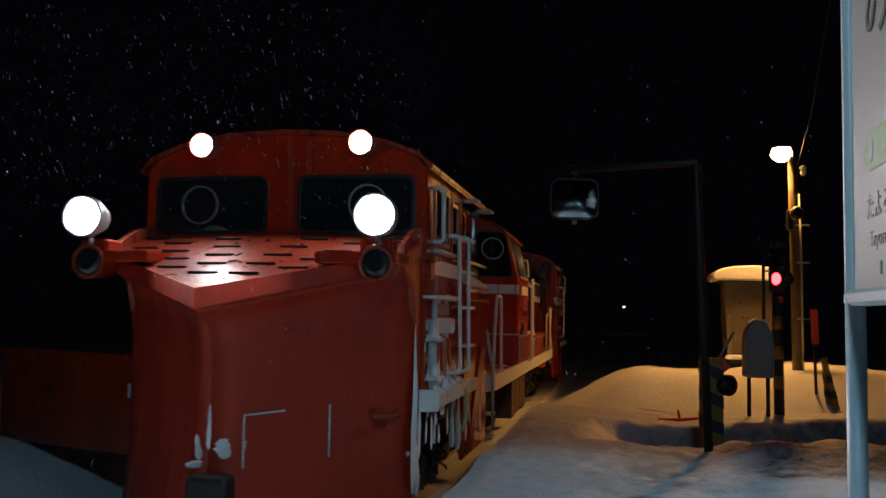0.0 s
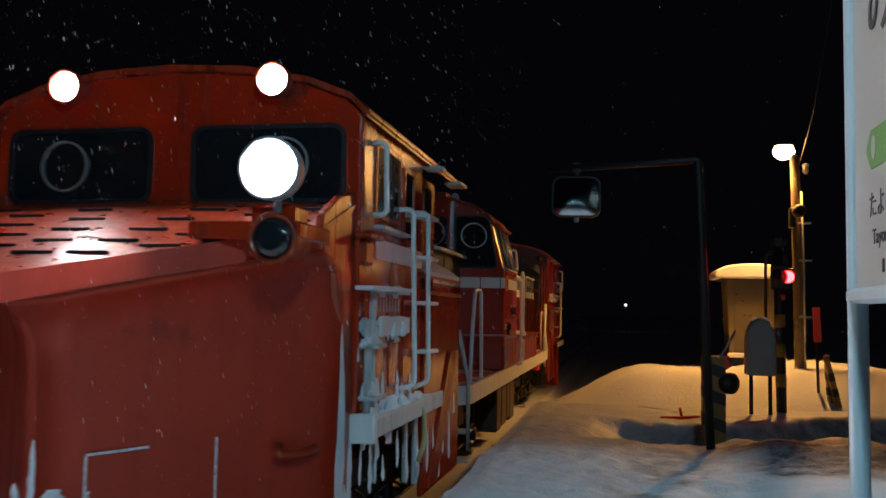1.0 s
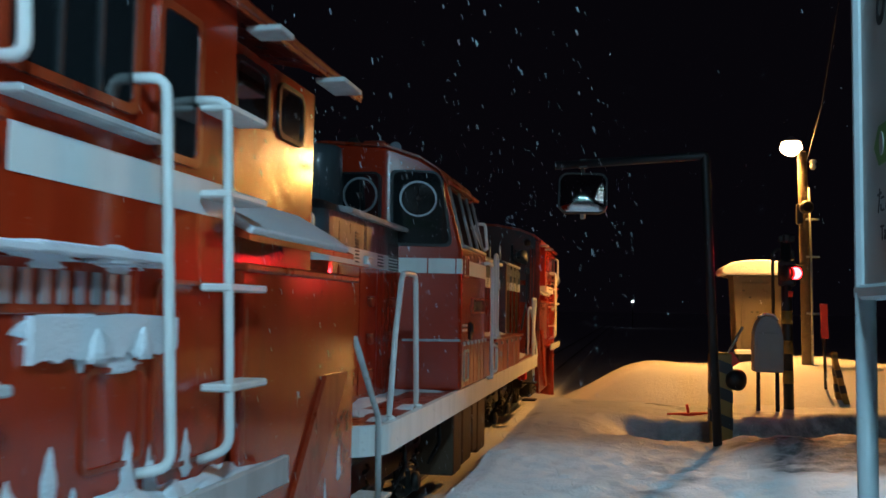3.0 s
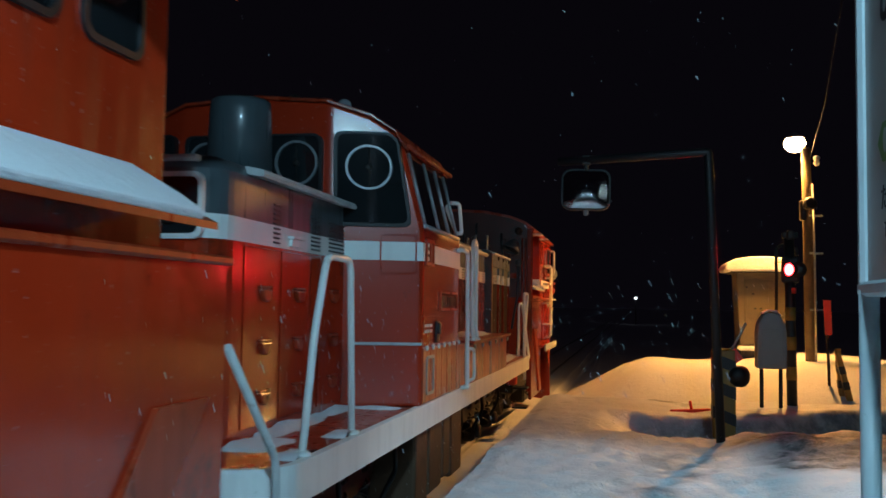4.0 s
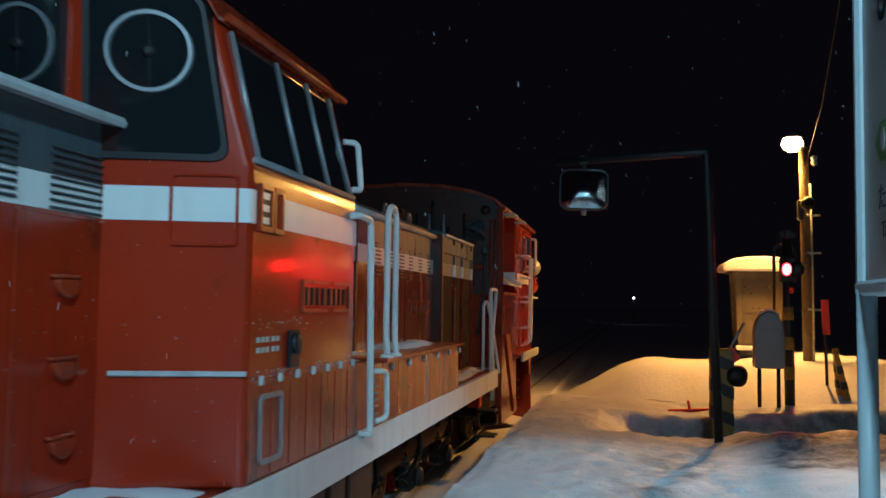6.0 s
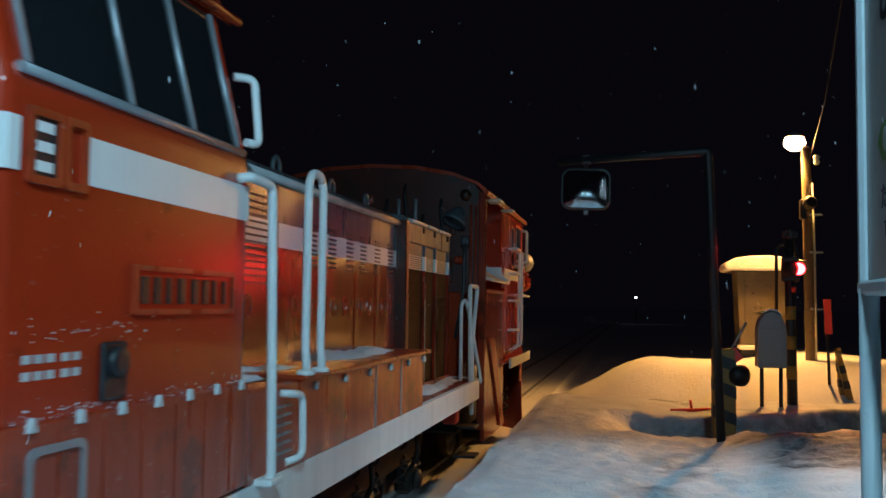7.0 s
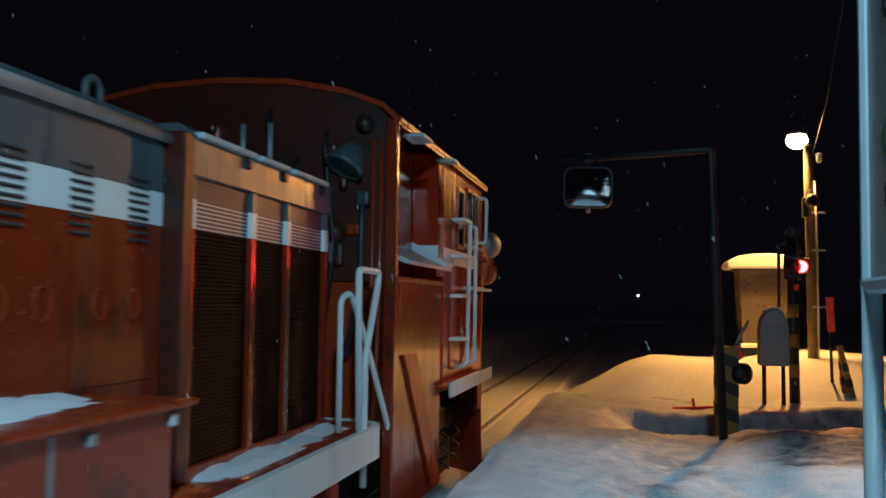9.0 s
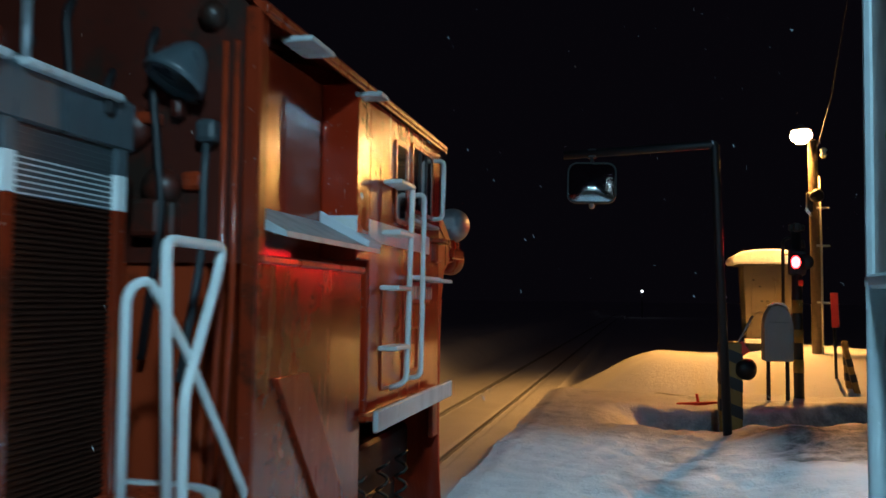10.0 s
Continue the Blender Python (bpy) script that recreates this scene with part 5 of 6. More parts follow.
for s in (1, -1):
    posts = (11.16, 11.90, 12.43, 13.13)
    for y in posts:
        for z0, z1, mat in ((1.36, 2.545, RED_DIRTY), (2.545, 2.69, WHITE), (2.69, 2.80, GREY)):
            bm = B()
            box(bm, s * (RW - 0.035), s * (RW + 0.004), y - 0.035, y + 0.035, z0, z1, 0.003)
            part("radiator_post", bm, mat, LOCO)
    bm = B()
    box(bm, s * (RW - 0.03), s * (RW + 0.01), 11.16, 13.2, 1.335, 1.40, 0.005)
    part("radiator_sill", bm, RED_WORN, LOCO)
    # dark backing strips paint the shade in the gaps between the slats
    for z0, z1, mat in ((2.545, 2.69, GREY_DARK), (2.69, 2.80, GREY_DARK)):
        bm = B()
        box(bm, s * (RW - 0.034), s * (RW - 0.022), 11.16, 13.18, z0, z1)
        part("slat_gap_shade", bm, mat, LOCO)
    for y0, y1 in zip(posts, posts[1:]):
        if s > 0:
            for k in range(66):
                z = 1.42 + k * 0.021
                bm = B()
                prism(bm, [(RW - 0.031, z + 0.012), (RW - 0.020, z), (RW - 0.020, z - 0.005), (RW - 0.031, z + 0.005)], "y", y0 + 0.035, y1 - 0.035)
                part("radiator_slat", bm, DARK_MESH if z < 2.545 else (WHITE_DULL if z < 2.69 else GREY_DARK), LOCO)
        bm = B()
        box(bm, s * (RW - 0.12), s * (RW + 0.035), y0 + 0.04, y1 - 0.04, 2.985, 3.02, 0.012, 2)
        part("cowl_lid", bm, WHITE_DULL, LOCO, "pale snowy cowl lid")
        for y in (y1 - 0.14,):
            bm = B()
            box(bm, s * (RW - 0.01), s * (RW + 0.02), y, y + 0.06, 2.92, 2.985, 0.01)
            part("lid_catch", bm, BLACK, LOCO)
for x in (0.55, 0.75):
    bm = B()
    tube(bm, [(x, 13.0, 3.05), (x, 13.0, 3.42)], 0.02, 8)
    part("vent_pipe", bm, STEEL, LOCO)
# snow swept along the running boards
for k, (x0, x1, y0, y1, h) in enumerate([(1.13, 1.34, 11.2, 12.4, 0.09), (1.13, 1.30, 12.3, 13.3, 0.08), (0.81, 1.02, 2.9, 3.9, 0.08), (0.81, 0.95, 3.8, 4.9, 0.05), (1.40, 1.18, 2.1, 2.5, 0.06),
                                        (1.40, 1.16, 3.0, 3.4, 0.06), (0.85, 1.40, 4.66, 4.88, 0.04), (0.85, 1.2, 2.3, 2.9, 0.05)]):
    part("drifted_snow", drift(x0, x1, y0, y1, 1.337, 0.65 * h, 7.7 + k), SNOW, LOCO)
# cab roof fittings
bm = B()
lathe(bm, [(0, 0.07), (0.14, 0.07), (0.18, 0.04)], (0.10, 5.35, 3.96), (0, 0, 1), 14)
part("roof_valve", bm, UNDER, LOCO)
bm = B()
box(bm, 0.22, 0.48, 5.3, 5.6, 3.95, 4.10, 0.03, 2)
part("roof_box", bm, RED_WORN, LOCO)
bm = B()
lathe(bm, [(0, 0.02), (0.2, 0.035), (0.3, 0.07), (0.3, 0.055)], (0.62, 5.55, 4.0), (0, -1, 0), 14)
part("horn", bm, STEEL, LOCO)

# bogies, boxes and wheels below
for y in (2.7, 4.6, 8.7, 10.3, 11.9):
    for x in (-0.56, 0.56):
        wheel_part(x, y, 0.43, LOCO, WHEELS)
    bm = B()
    tube(bm, [(-0.7, y, 0.43), (0.7, y, 0.43)], 0.07, 10)
    part("axle", bm, UNDER, LOCO)
    for s in (1, -1):
        bm = B()
        box(bm, s * 0.86, s * 1.04, y - 0.16, y + 0.16, 0.30, 0.60, 0.04)
        lathe(bm, [(0, 0.10), (0.06, 0.10), (0.08, 0.06)], (s * 1.03, y, 0.44), (s, 0, 0), 14)
        part("axle_box", bm, UNDER, LOCO)
        for d in (-0.3, 0.3):
            bm = B()
            tube(bm, [(s * 0.96 + 0.06 * math.cos(k * 0.9), y + d + 0.06 * math.sin(k * 0.9), 0.40 + 0.02 * k) for k in range(24)], 0.016, 6)
            part("spring", bm, UNDER, LOCO)
for s in (1, -1):
    for y0, y1 in ((2.1, 5.2), (8.1, 12.5)):
        bm = B()
        prism(bm, [(y0, 0.86), (y0 + 0.2, 0.96), (y1 - 0.2, 0.96), (y1, 0.86), (y1, 0.74), (y1 - 0.5, 0.62), (y0 + 0.5, 0.62), (y0, 0.74)], "x", s * 0.86, s * 0.98, 0.01, 1)
        part("bogie_frame", bm, UNDER, LOCO)
    for y0, y1, z0, z1 in ((5.45, 5.95, 0.35, 1.08), (6.02, 6.62, 0.38, 1.10), (6.70, 7.05, 0.42, 1.05), (7.12, 7.72, 0.36, 1.10)):
        bm = B()
        box(bm, s * 0.85, s * 1.30, y0, y1, z0, z1, 0.03, 2)
        bx = part("equipment_box", bm, BOX_BROWN, LOCO, "grimy underfloor equipment box")
        bm = B()
        box(bm, s * 0.9, s * 1.28, y0 + 0.03, y1 - 0.03, z1, z1 + 0.03, 0.012)
        part("box_snow", bm, SNOW, bx)
    for y in (2.0, 13.35):
        for z in (0.45, 0.78):
            bm = B()
            box(bm, s * 1.18, s * 1.44, y - 0.16, y + 0.16, z, z + 0.03, 0.006)
            part("foot_step", bm, WHITE_DULL if y < 5 else UNDER, LOCO)
    for q in range(6):
        part("brake_pipe", tube(B(), [(s * 1.22, 3.4 + q * 1.55, 1.12), (s * 1.24, 3.42 + q * 1.55, 0.8), (s * 1.1, 3.5 + q * 1.55, 0.55)], 0.022, 6, 0.05), UNDER, LOCO)
bm = B()
box(bm, 1.14, 1.30, 12.78, 12.98, 0.88, 1.06, 0.02)
part("tail_marker", bm, RED_SIGN, LOCO, "red marker under the beam")


# ---- station things ----
# mirror on a bent pole at the platform
MIRROR_POST = holder("platform_mirror", (4.17, 10.9, 0.62), "rounded convex mirror hanging from a dark bent pole", "mirror")
bm = B()
tube(bm, [(4.185, 10.9, 0.62), (4.05, 10.9, 4.0), (2.34, 10.9, 3.91)], 0.05, 14, 0.03)
part("pole", bm, DARK_STEEL, MIRROR_POST)
bm = B()
tube(bm, [(2.67, 10.9, 3.94), (2.67, 10.9, 3.80)], 0.022, 8)
box(bm, 2.62, 2.72, 10.86, 10.94, 3.87, 3.98, 0.01)
part("hanger", bm, DARK_STEEL, MIRROR_POST)


def bowl(w, h, depth, r, n=8, m=6):
    """A bulging rounded panel that faces -y."""
    bm2 = B()
    rim = rounded(-w / 2, w / 2, -h / 2, h / 2, r, n)
    rings = []
    for k in range(m):
        f = 1 - k / m
        rings.append([bm2.verts.new((u * f, -depth * (1 - f * f), v * f)) for u, v in rim])
    top = bm2.verts.new((0, -depth, 0))
    for a0, b0 in zip(rings, rings[1:]):
        for q in range(len(rim)):
            bm2.faces.new((a0[q], a0[(q + 1) % len(rim)], b0[(q + 1) % len(rim)], b0[q])).smooth = True
    for q in range(len(rim)):
        bm2.faces.new((rings[-1][q], rings[-1][(q + 1) % len(rim)], top)).smooth = True
    return bm2


mm = pose(2.67, 10.86, 3.575, -8, 1, 3)
bm = bowl(0.54, 0.46, 0.05, 0.10)
bm.transform(mm)
part("mirror_glass", bm, MIRROR, MIRROR_POST, "convex mirror")
bm = B()
ring(bm, rounded(-0.283, 0.283, -0.243, 0.243, 0.11, 8), rounded(-0.268, 0.268, -0.228, 0.228, 0.10, 8), "y", -0.012, 0.05)
bm.transform(mm)
fr = part("mirror_rim", bm, DARK_STEEL, MIRROR_POST, "dark rounded rim")
bm = B()
prism(bm, rounded(-0.28, 0.28, -0.24, 0.24, 0.11, 8), "y", 0.03, 0.06)
bm.transform(mm)
part("mirror_back", bm, DARK_STEEL, MIRROR_POST)
bm = B()
lathe(bm, [(0, 0.03), (0.05, 0.03), (0.06, 0.015)], (2.67, 10.86, 3.33), (0, 0, -1), 10)
part("drain_plug", bm, STEEL, MIRROR_POST)

# station name board
SX, SY = 4.055, 3.62
SIGN = holder("station_sign", (SX, SY, 0.7), "white enamel station name board on pale steel posts", "sign")


def lettering(txt, size, parent, mat, y, z, label=""):
    cu = bpy.data.curves.new("text", "FONT")
    cu.body, cu.size, cu.extrude = txt, size, 0.001
    tmp = bpy.data.objects.new("text", cu)
    scene.collection.objects.link(tmp)
    me = bpy.data.meshes.new_from_object(tmp.evaluated_get(bpy.context.evaluated_depsgraph_get()))
    bpy.data.objects.remove(tmp)
    me.transform(Matrix(((0, 0, -1, SX - 0.014), (-1, 0, 0, y), (0, 1, 0, z), (0, 0, 0, 1))))
    me.transform(Matrix.Translation(ORIGIN["station_sign"]))
    me.materials.clear()
    me.materials.append(mat)
    ob = new("lettering", me)
    ob.parent = parent
    if label:
        tagged(ob, label)
    return ob


for y in (SY, SY - 1.75):
    bm = B()
    tube(bm, [(SX - 0.008, y, 0.55), (SX - 0.008, y, 2.28)], 0.036, 14)
    part("post", bm, STEEL_PALE, SIGN, "pale steel post")
bm = B()
box(bm, SX - 0.04, SX + 0.05, SY - 1.82, SY + 0.05, 2.255, 2.31, 0.012)
part("bottom_rail", bm, STEEL_PALE, SIGN)
bm = B()
box(bm, SX - 0.035, SX + 0.05, SY + 0.005, SY + 0.06, 2.29, 3.50, 0.015)
part("edge_frame", bm, STEEL_PALE, SIGN)
bm = B()
box(bm, SX - 0.01, SX + 0.03, SY - 1.78, SY + 0.01, 2.31, 3.48, 0.004)
pn = part("panel", bm, SIGN_WHITE, SIGN, "white enamel panel")
bm = B()
prism(bm, [(SY - 0.17, 2.785), (SY - 0.23, 2.85), (SY - 1.7, 2.85), (SY - 1.7, 2.715), (SY - 0.23, 2.715)], "x", SX - 0.0135, SX - 0.009)
part("green_band", bm, GREEN, SIGN, "green direction band")
bm = B()
n = 18
prism(bm, [(SY - 0.27 + 0.026 * math.cos(k * 6.2832 / n), 2.785 + 0.042 * math.sin(k * 6.2832 / n)) for k in range(n)], "x", SX - 0.0155, SX - 0.0125)
part("white_dot", bm, SIGN_WHITE, SIGN)
lettering("みずほ", 0.38, SIGN, INK, SY - 0.20, 3.18, "large black station name")
lettering("たよろ", 0.10, SIGN, INK, SY - 0.20, 2.555)
lettering("Tayoro", 0.075, SIGN, INK, SY - 0.24, 2.455)
bm = B()
box(bm, SX - 0.0135, SX - 0.009, SY - 0.37, SY - 0.35, 2.355, 2.40)
part("mark", bm, INK, SIGN)

# crossing signal with two red lamps; added swinging shutters, no real parts, stand in for the flashing
SIG = holder("crossing_signal", (5.52, 14.9, 0.45), "level crossing signal with alternating red lamps on banded post", "crossing signal")
bm = B()
tube(bm, [(5.585, 14.9, 0.40), (5.55, 14.9, 3.4)], 0.075, 14)
part("post", bm, DARK_STEEL, SIG)
for z in (1.15, 1.60, 2.05):
    bm = B()
    lathe(bm, [(0, 0.079), (0.2, 0.079)], (5.58 - (z - 0.7) * 0.012, 14.9, z), (0, 0, 1), 14)
    part("yellow_band", bm, YELLOW, SIG, "worn yellow band")
bm = B()
box(bm, 5.43, 5.69, 14.82, 14.9, 2.62, 3.02, 0.04, 2)
part("lamp_box", bm, BLACK, SIG)
bm = B()
tube(bm, [(5.37, 14.95, 2.2), (5.37, 14.95, 3.14), (5.43, 14.95, 3.20), (5.62, 14.95, 3.20), (5.67, 14.95, 3.14), (5.67, 14.95, 3.04)], 0.025, 10, 0.05)
part("guard_hoop", bm, DARK_STEEL, SIG)
bm = B()
box(bm, 5.50, 5.60, 14.76, 14.90, 3.28, 3.42, 0.02)
box(bm, 5.44, 5.68, 14.84, 14.9, 3.30, 3.40, 0.02)
part("speaker", bm, DARK_STEEL, SIG)
BLINK_SHUTTERS = []
for k, x in enumerate((5.53, 5.67)):
    face = Vector(((-0.75, -0.66, 0), (-0.22, -0.97, 0))[k]).normalized()
    c = Vector((x, 14.78, 2.82))
    bm = B()
    lathe(bm, [(-0.12, 0.07), (-0.08, 0.108), (0.02, 0.112), (0.02, 0.102), (-0.01, 0.10)], c, face, 20)
    hd = part("lamp_housing", bm, BLACK, SIG)
    bm = B()
    lathe(bm, [(-0.03, 0.098), (0.0, 0.094), (0.006, 0.075)], c, face, 20)
    part("red_lens", bm, FLASH, hd, "glowing red lens")
    bm = B()
    lathe(bm, [(0.0, 0.090), (0.014, 0.078), (0.02, 0.04)], c, face, 20)
    part("lens_core", bm, FLASH_CORE, hd)
    # added shutter, turning on its top edge to cover the lit lens
    bm = B()
    lathe(bm, [(0, 0.118), (0.012, 0.118), (0.012, 0.02)], (0, 0, -0.12), (face.x, face.y, 0), 20)
    bmesh.ops.recalc_face_normals(bm, faces=list(bm.faces))
    sh = new("shutter", finish("shutter", bm, BLACK))
    sh.parent = SIG
    BLINK_SHUTTERS.append((sh, c + face * 0.03 + Vector((0, 0, 0.12)) + ORIGIN["crossing_signal"], face, k))
bm = B()
lathe(bm, [(0, 0.03), (0.08, 0.035), (0.09, 0.02)], (5.60, 14.80, 2.46), (0, 0, 1), 12)
part("marker", bm, RED_SIGN, SIG)

# grey instrument cabinet with a snow cap, on legs
CAB = holder("instrument_cabinet", (5.26, 14.5, 0.7), "grey trackside instrument cabinet with an arched top, on legs", "cabinet")
arch = [(5.01, 1.34), (5.43, 1.34), (5.43, 1.86), (5.41, 1.99), (5.355, 2.10), (5.28, 2.165), (5.19, 2.18), (5.10, 2.13), (5.04, 2.03), (5.01, 1.90)]
bm = B()
prism(bm, arch, "y", 14.35, 14.70, 0.03, 3)
cbd = part("body", bm, CAB_GREY, CAB)
bm = B()
prism(bm, [(5.10, 2.145), (5.19, 2.19), (5.28, 2.175), (5.355, 2.11), (5.37, 2.12), (5.29, 2.20), (5.19, 2.215), (5.09, 2.16)], "y", 14.36, 14.69, 0.006, 1)
part("snow_cap", bm, SNOW, CAB, "thin snow on the arched top")
for x in (5.09, 5.36):
    bm = B()
    tube(bm, [(x, 14.52, 0.55), (x, 14.52, 1.36)], 0.03, 10)
    part("leg", bm, DARK_STEEL, CAB)
bm = B()
box(bm, 5.06, 5.38, 14.338, 14.352, 1.40, 1.92, 0.006)
part("door", bm, CAB_GREY, CAB)

# lamp pole
POLE = holder("street_lamp", (6.94, 20.9, 0.6), "wooden pole with a glowing orange sodium lamp", "street lamp")
bm = B()
lathe(bm, [(0, 0.125), (2.5, 0.11), (5.2, 0.095), (5.25, 0.08)], (6.94, 20.9, 0.45), (-0.017, 0, 1), 18)
part("pole", bm, POLE_WOOD, POLE)
bm = B()
tube(bm, [(6.85, 20.92, 5.52), (6.80, 21.02, 5.88), (6.67, 21.1, 5.98)], 0.03, 10, 0.08)
part("arm", bm, STEEL, POLE)
bm = B()
lathe(bm, [(0, 0.05), (0.05, 0.10), (0.10, 0.20), (0.12, 0.215), (0.115, 0.20)], (6.66, 21.1, 6.06), (0, 0, -1), 24)
part("shade", bm, STEEL, POLE)
bm = B()
lathe(bm, [(0, 0.12), (0.06, 0.20), (0.14, 0.23), (0.22, 0.20), (0.30, 0.09)], (6.66, 21.1, 5.96), (0, 0, -1), 20)
part("bulb", bm, SODIUM, POLE, "glowing orange lamp").visible_shadow = False
for z, r in ((2.2, 0.122), (3.4, 0.115), (4.2, 0.11)):
    bm = B()
    lathe(bm, [(0, r), (0.05, r)], (6.94, 20.9, z), (0, 0, 1), 16)
    box(bm, 6.99, 7.16, 20.74, 20.80, z, z + 0.04, 0.01)
    part("band", bm, STEEL, POLE)
bm = B()
lathe(bm, [(0, 0.03), (0.06, 0.07), (0.12, 0.05), (0.18, 0.08), (0.22, 0.03)], (7.04, 20.74, 5.28), (0, 0, 1), 14)
part("insulator", bm, WHITE, POLE)
bm = B()
box(bm, 6.70, 6.82, 20.66, 20.86, 4.12, 4.55, 0.02)
lathe(bm, [(0, 0.12), (0.16, 0.14), (0.2, 0.1)], (6.84, 20.62, 4.44), (0.2, -1, 0.1), 16)
part("switch_box", bm, DARK_STEEL, POLE)
bm = B()
tube(bm, [(7.0, 20.75, 0.7), (6.99, 20.75, 3.2), (6.96, 20.78, 4.9)], 0.022, 8)
part("conduit", bm, STEEL, POLE)
bm = B()
tube(bm, [(6.93, 20.9, 5.45), (6.80, 18.6, 6.15), (6.55, 16, 7.1), (5.8, 8, 10.3)], 0.006, 6)
thing("overhead_cable", bm, DARK_STEEL, "thin dark overhead cable leading from the pole", "cable")

# hut on the snow bank
HUT = holder("relay_hut", (5.95, 22.4, 0.9), "narrow cream relay hut with an overhanging snow roof", "hut")
bm = B()
prism(bm, [(5.60, 1.38), (6.55, 1.38), (6.58, 3.05), (5.52, 3.05)], "y", 21.95, 23.0, 0.015, 1)
part("wall", bm, CREAM, HUT)
# dark box standing in for the shade in the gap under the hut
bm = B()
box(bm, 5.64, 6.50, 22.03, 22.95, 0.6, 1.38, 0.01)
part("base", bm, DARK_STEEL, HUT)
bm = B()
box(bm, 5.40, 6.68, 21.82, 23.12, 3.04, 3.10, 0.02)
part("roof", bm, DARK_STEEL, HUT)
bm = B()
prism(bm, [(5.28, 3.07), (6.78, 3.07), (6.84, 3.16), (6.80, 3.29), (6.60, 3.37), (6.2, 3.41), (5.8, 3.40), (5.48, 3.35), (5.30, 3.26), (5.24, 3.15)], "y", 21.72, 23.20, 0.07, 3)
part("roof_snow", bm, SNOW, HUT, "thick rounded snow on the roof")
bm = B()
box(bm, 5.70, 6.32, 21.935, 21.955, 1.42, 2.90, 0.006)
dd = part("door", bm, CREAM, HUT)
for z0, z1 in ((1.46, 2.05), (2.14, 2.84)):
    bm = B()
    ring(bm, rounded(5.76, 6.26, z0, z1, 0.02, 2), rounded(5.80, 6.22, z0 + 0.04, z1 - 0.04, 0.02, 2), "y", 21.92, 21.94)
    part("door_panel", bm, CREAM, dd)
for x, z in ((5.86, 2.55), (6.02, 2.22), (5.9, 2.22), (5.72, 2.7)):
    bm = B()
    box(bm, x, x + 0.05, 21.92, 21.935, z, z + 0.03)
    part("plate", bm, DARK_STEEL, dd)
bm = B()
box(bm, 5.54, 6.58, 21.80, 22.0, 1.29, 1.39, 0.03)
part("door_step", bm, SNOW, HUT)

# barrier machine: yellow and black striped box with a raised rod
GATE = holder("barrier_machine", (4.42, 13.3, 0.55), "yellow and black striped barrier machine", "barrier")
bm = B()
box(bm, 4.28, 4.58, 13.15, 13.45, 0.45, 1.66, 0.02)
gb = part("body", bm, YELLOW, GATE)
for k in range(3):
    bm = B()
    z = 0.74 + k * 0.36
    prism(bm, [(4.277, z), (4.583, z - 0.12), (4.583, z + 0.04), (4.277, z + 0.16)], "y", 13.142, 13.455)
    part("black_stripe", bm, BLACK, gb)
bm = B()
lathe(bm, [(-0.03, 0.0), (-0.03, 0.10), (0, 0.145), (0.1, 0.145), (0.13, 0.09), (0.16, 0.05), (0.16, 0.0)], (4.60, 13.22, 1.30), (0.6, -0.8, 0), 14)
part("counterweight", bm, BLACK, GATE)
bm = B()
tube(bm, [(4.5, 13.2, 1.6), (4.72, 13.2, 2.02)], 0.018, 8)
part("rod", bm, STEEL, GATE)
bm = B()
prism(bm, [(4.44, 1.60), (4.58, 1.68), (4.68, 1.54), (4.56, 1.46)], "y", 13.16, 13.2)
part("red_flag", bm, RED_SIGN, GATE)
bm = B()
prism(bm, rounded(-0.30, 0.30, -0.06, 0.06, 0.05), "z", 0, 0.04, 0.01, 1)
tube(bm, [(0.02, 0.02, 0.03), (0.0, 0.0, 0.16)], 0.02, 6)
bm.transform(pose(4.05, 14.2, platform_height(4.05, 14.2) + 0.01, 0, -3, 8))
thing("fallen_marker", bm, RED_SIGN, "red marker board lying on the snow", "marker")

# red marker board and striped guard posts
MARK = holder("marker_post", (6.74, 18.2, 0.6), "tall red marker board on a thin post", "sign")
bm = B()
tube(bm, [(6.77, 18.22, 0.5), (6.72, 18.22, 2.3)], 0.028, 8)
part("post", bm, DARK_STEEL, MARK)
bm = B()
prism(bm, [(6.68, 1.76), (6.81, 1.76), (6.79, 2.40), (6.66, 2.40)], "y", 18.16, 18.19)
part("board", bm, RED_SIGN, MARK)
guard = holder("guard_post", (6.96, 17.9, 0.6), "leaning yellow and black guard post in snow", "guard post", "guard posts")
bm = B()
prism(bm, [(6.87, 0.55), (6.97, 0.55), (6.89, 1.53), (6.80, 1.53)], "y", 17.85, 17.97, 0.01, 1)
gp = part("body", bm, YELLOW, guard)
for z in (0.82, 1.1):
    bm = B()
    prism(bm, [(6.846 - (z - 0.8) * 0.07, z), (6.952 - (z - 0.8) * 0.08, z), (6.941 - (z - 0.8) * 0.08, z + 0.14), (6.836 - (z - 0.8) * 0.07, z + 0.14)], "y", 17.843, 17.977)
    part("black_band", bm, BLACK, gp)
copy_thing(guard, pose(7.06, 17.75, 0.6, 0, -9, 0))

# platform lamp behind the camera, and an added one beside it, both out of view
PL = holder("platform_lamp", (4.5, -1.7, 0.62), "steel platform lamp post with a white mercury lamp, out of view", "street lamp", "platform lamps")
bm = B()
tube(bm, [(4.5, -1.7, 0.5), (4.5, -1.7, 5.3), (3.85, -1.05, 5.48)], 0.06, 12, 0.2)
part("post", bm, STEEL, PL)
bm = B()
lathe(bm, [(0, 0.06), (0.06, 0.14), (0.16, 0.24), (0.17, 0.23)], (3.8, -1.0, 5.52), (0, 0, -1), 20)
part("shade", bm, STEEL, PL)
bm = B()
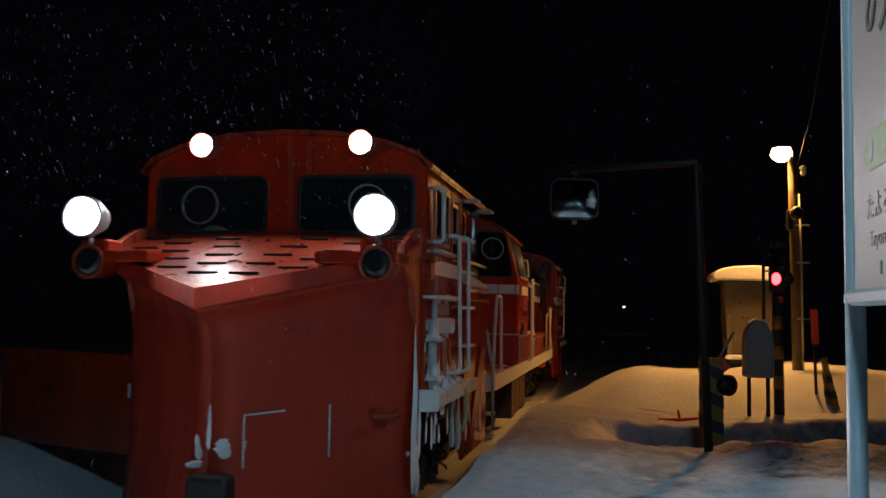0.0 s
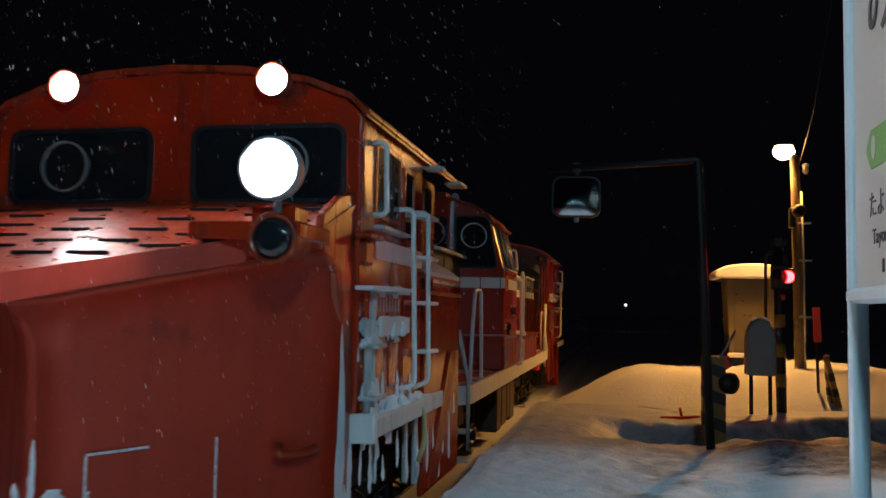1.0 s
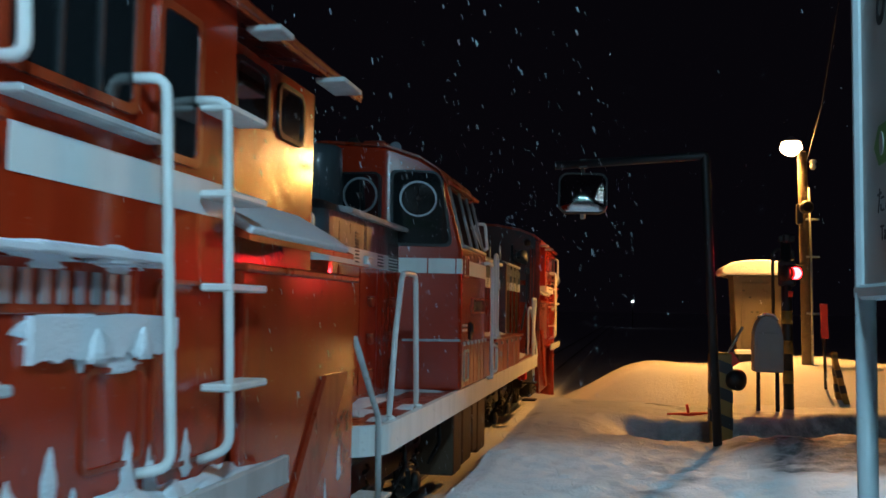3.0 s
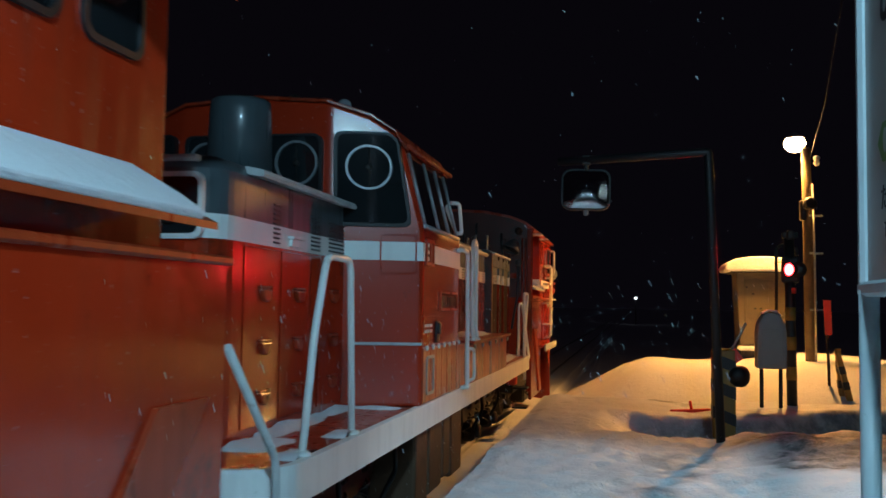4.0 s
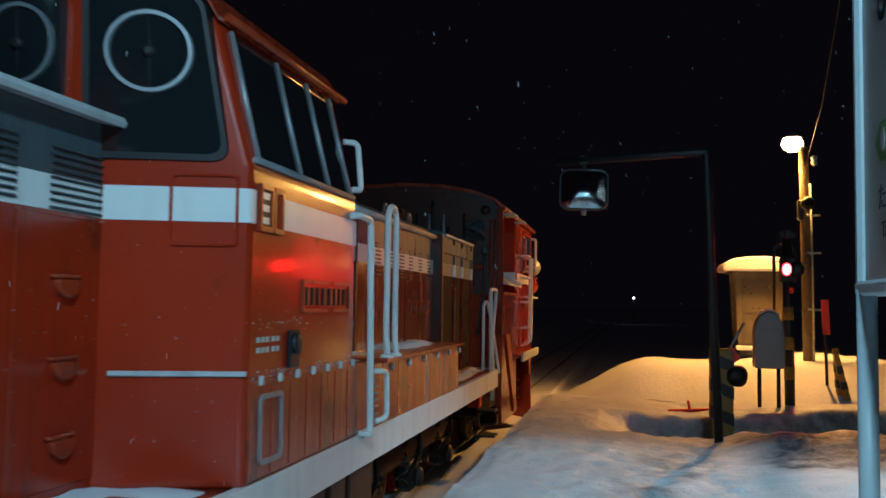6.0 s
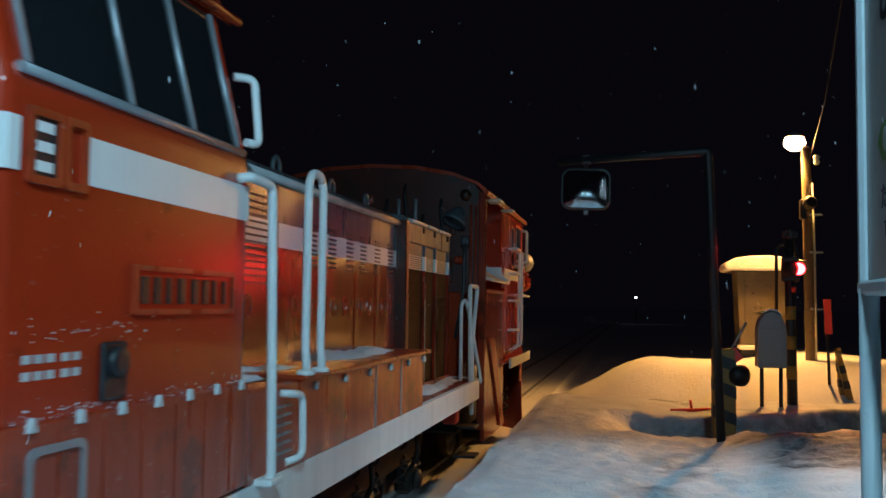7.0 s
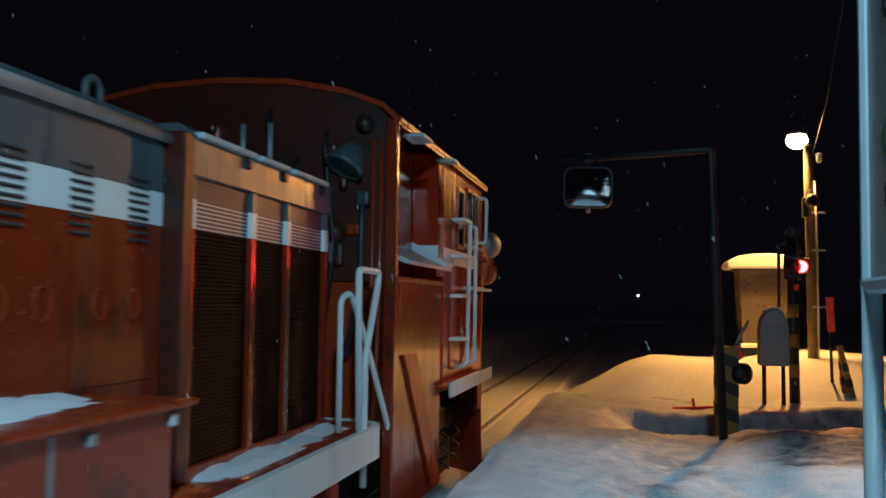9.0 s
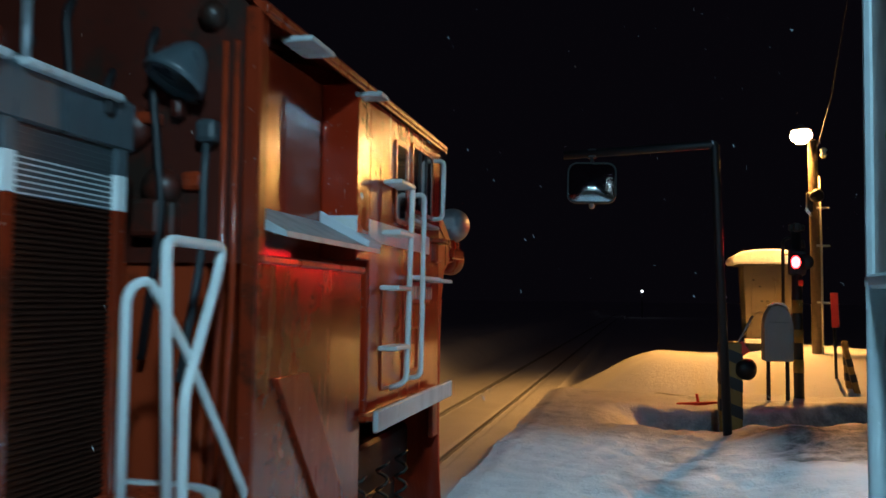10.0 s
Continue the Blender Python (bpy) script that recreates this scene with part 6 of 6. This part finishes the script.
lathe(bm, [(0, 0.10), (0.06, 0.13), (0.10, 0.06)], (3.8, -1.0, 5.44), (0, 0, -1), 18)
part("bulb", bm, MERCURY, PL)
# invented second post, standing where the added fill spot hangs
copy_thing(PL, pose(6.3, 6.3, 0.62))

# far light along the line
FARL = holder("far_lamp", (3.6, 140, 0), "distant white lamp on a thin mast", "street lamp")
bm = B()
tube(bm, [(3.75, 140, -0.3), (3.75, 140, 3.8)], 0.06, 8)
part("mast", bm, DARK_STEEL, FARL)
bm = B()
lathe(bm, [(-0.16, 0.04), (-0.12, 0.15), (0.0, 0.2), (0.12, 0.15), (0.16, 0.04)], (3.75, 139.8, 3.7), (0, 0, 1), 14)
part("bulb", bm, FAR_GLOW, FARL)


# ---- falling snow ----
def flakes(seed, count, x0, x1, y0, y1, z0, z1, size):
    rnd = random.Random(seed)
    verts, faces = [], []
    for _ in range(count):
        c = (rnd.uniform(x0, x1), rnd.uniform(y0, y1), rnd.uniform(z0, z1))
        r = size * rnd.uniform(0.5, 1.3)
        k = len(verts)
        for d in ((1, 0, 0), (-1, 0, 0), (0, 1, 0), (0, -1, 0), (0, 0, 1), (0, 0, -1)):
            verts.append(tuple(c[q] + d[q] * r * rnd.uniform(0.7, 1.3) for q in range(3)))
        faces += [(k + a, k + b, k + e) for a in (0, 1) for b in (2, 3) for e in (4, 5)]
    me = bpy.data.meshes.new("falling_snow")
    me.from_pydata(verts, [], faces)
    me.materials.append(SNOW)
    return tagged(new("falling_snow", me), "loose white snowflakes drifting down through the air", "snow", "falling snow", "stuff")


FLURRY = [(flakes(11, 1700, -6.0, 5.0, 3.0, 10.0, 1.5, 12.5, 0.0030), 0.35, -0.25, -0.85), (flakes(12, 1600, -6.0, 5.0, 3.0, 11.0, 1.5, 12.0, 0.0026), 0.15, -0.40, -0.75),
          (flakes(13, 5000, -3.2, 2.8, 3.0, 8.5, 2.9, 7.5, 0.0036), 0.5, -0.3, -1.3)]


# ---- movement ----
RUN = [(0.0, -11.235), (0.5, -10.082), (1.0, -8.948), (1.5, -7.835), (2.0, -6.765), (2.5, -5.751), (2.7, -5.356), (3.8, -3.148), (4.0, -2.757), (4.5, -1.823), (5.0, -0.919),
       (5.5, 0.0), (5.7, 0.358), (7.0, 2.638), (7.5, 3.613), (8.0, 4.684), (8.5, 5.842), (9.0, 7.069), (9.5, 8.343), (10.0, 9.698)]


def run_at(t):
    return float(np.interp(t, [q[0] for q in RUN], [q[1] for q in RUN]))


# the crossing's two lamps take turns: times at which the light changes sides
FLIPS = [0.5, 1.1, 1.7, 2.3, 2.9, 3.5, 4.1, 4.7, 5.3, 5.9, 6.5, 7.1, 7.7, 8.25, 8.85, 9.45]
BLINK = [(0.0, False)]
for n_flip, t_flip in enumerate(FLIPS):
    BLINK += [(t_flip - 0.034, n_flip % 2 == 1), (t_flip, n_flip % 2 == 0)]
BLINK.append((10.0, False))


def motions():
    for ob in (FRONT, LOCO, REAR):
        y0 = ob.location.y
        walk(ob, [(t, pose(0, y0 - s, 0)) for t, s in RUN])
    for ob, r in WHEELS:
        p = ob.location.copy()
        walk(ob, [(k * 0.25, pose(p.x, p.y, p.z, math.degrees((run_at(k * 0.25) + 11.235) / r))) for k in range(41)])
    for ob, vx, vy, vz in FLURRY:
        walk(ob, [(t, pose(vx * (t - 2) + 0.10 * math.sin(t * 1.3), vy * (t - 2), vz * t)) for t in (0, 1, 2, 3, 4, 5, 6, 7, 8, 9, 10)])
    for ob, p, face, k in BLINK_SHUTTERS:
        rows = []
        for t, right in BLINK:
            shut = right != (k == 1)
            rows.append((t, Matrix.Translation(p) @ Matrix.Rotation(radians(0 if shut else 84), 4, Vector((face.y, -face.x, 0)))))
        walk(ob, rows)


motions()
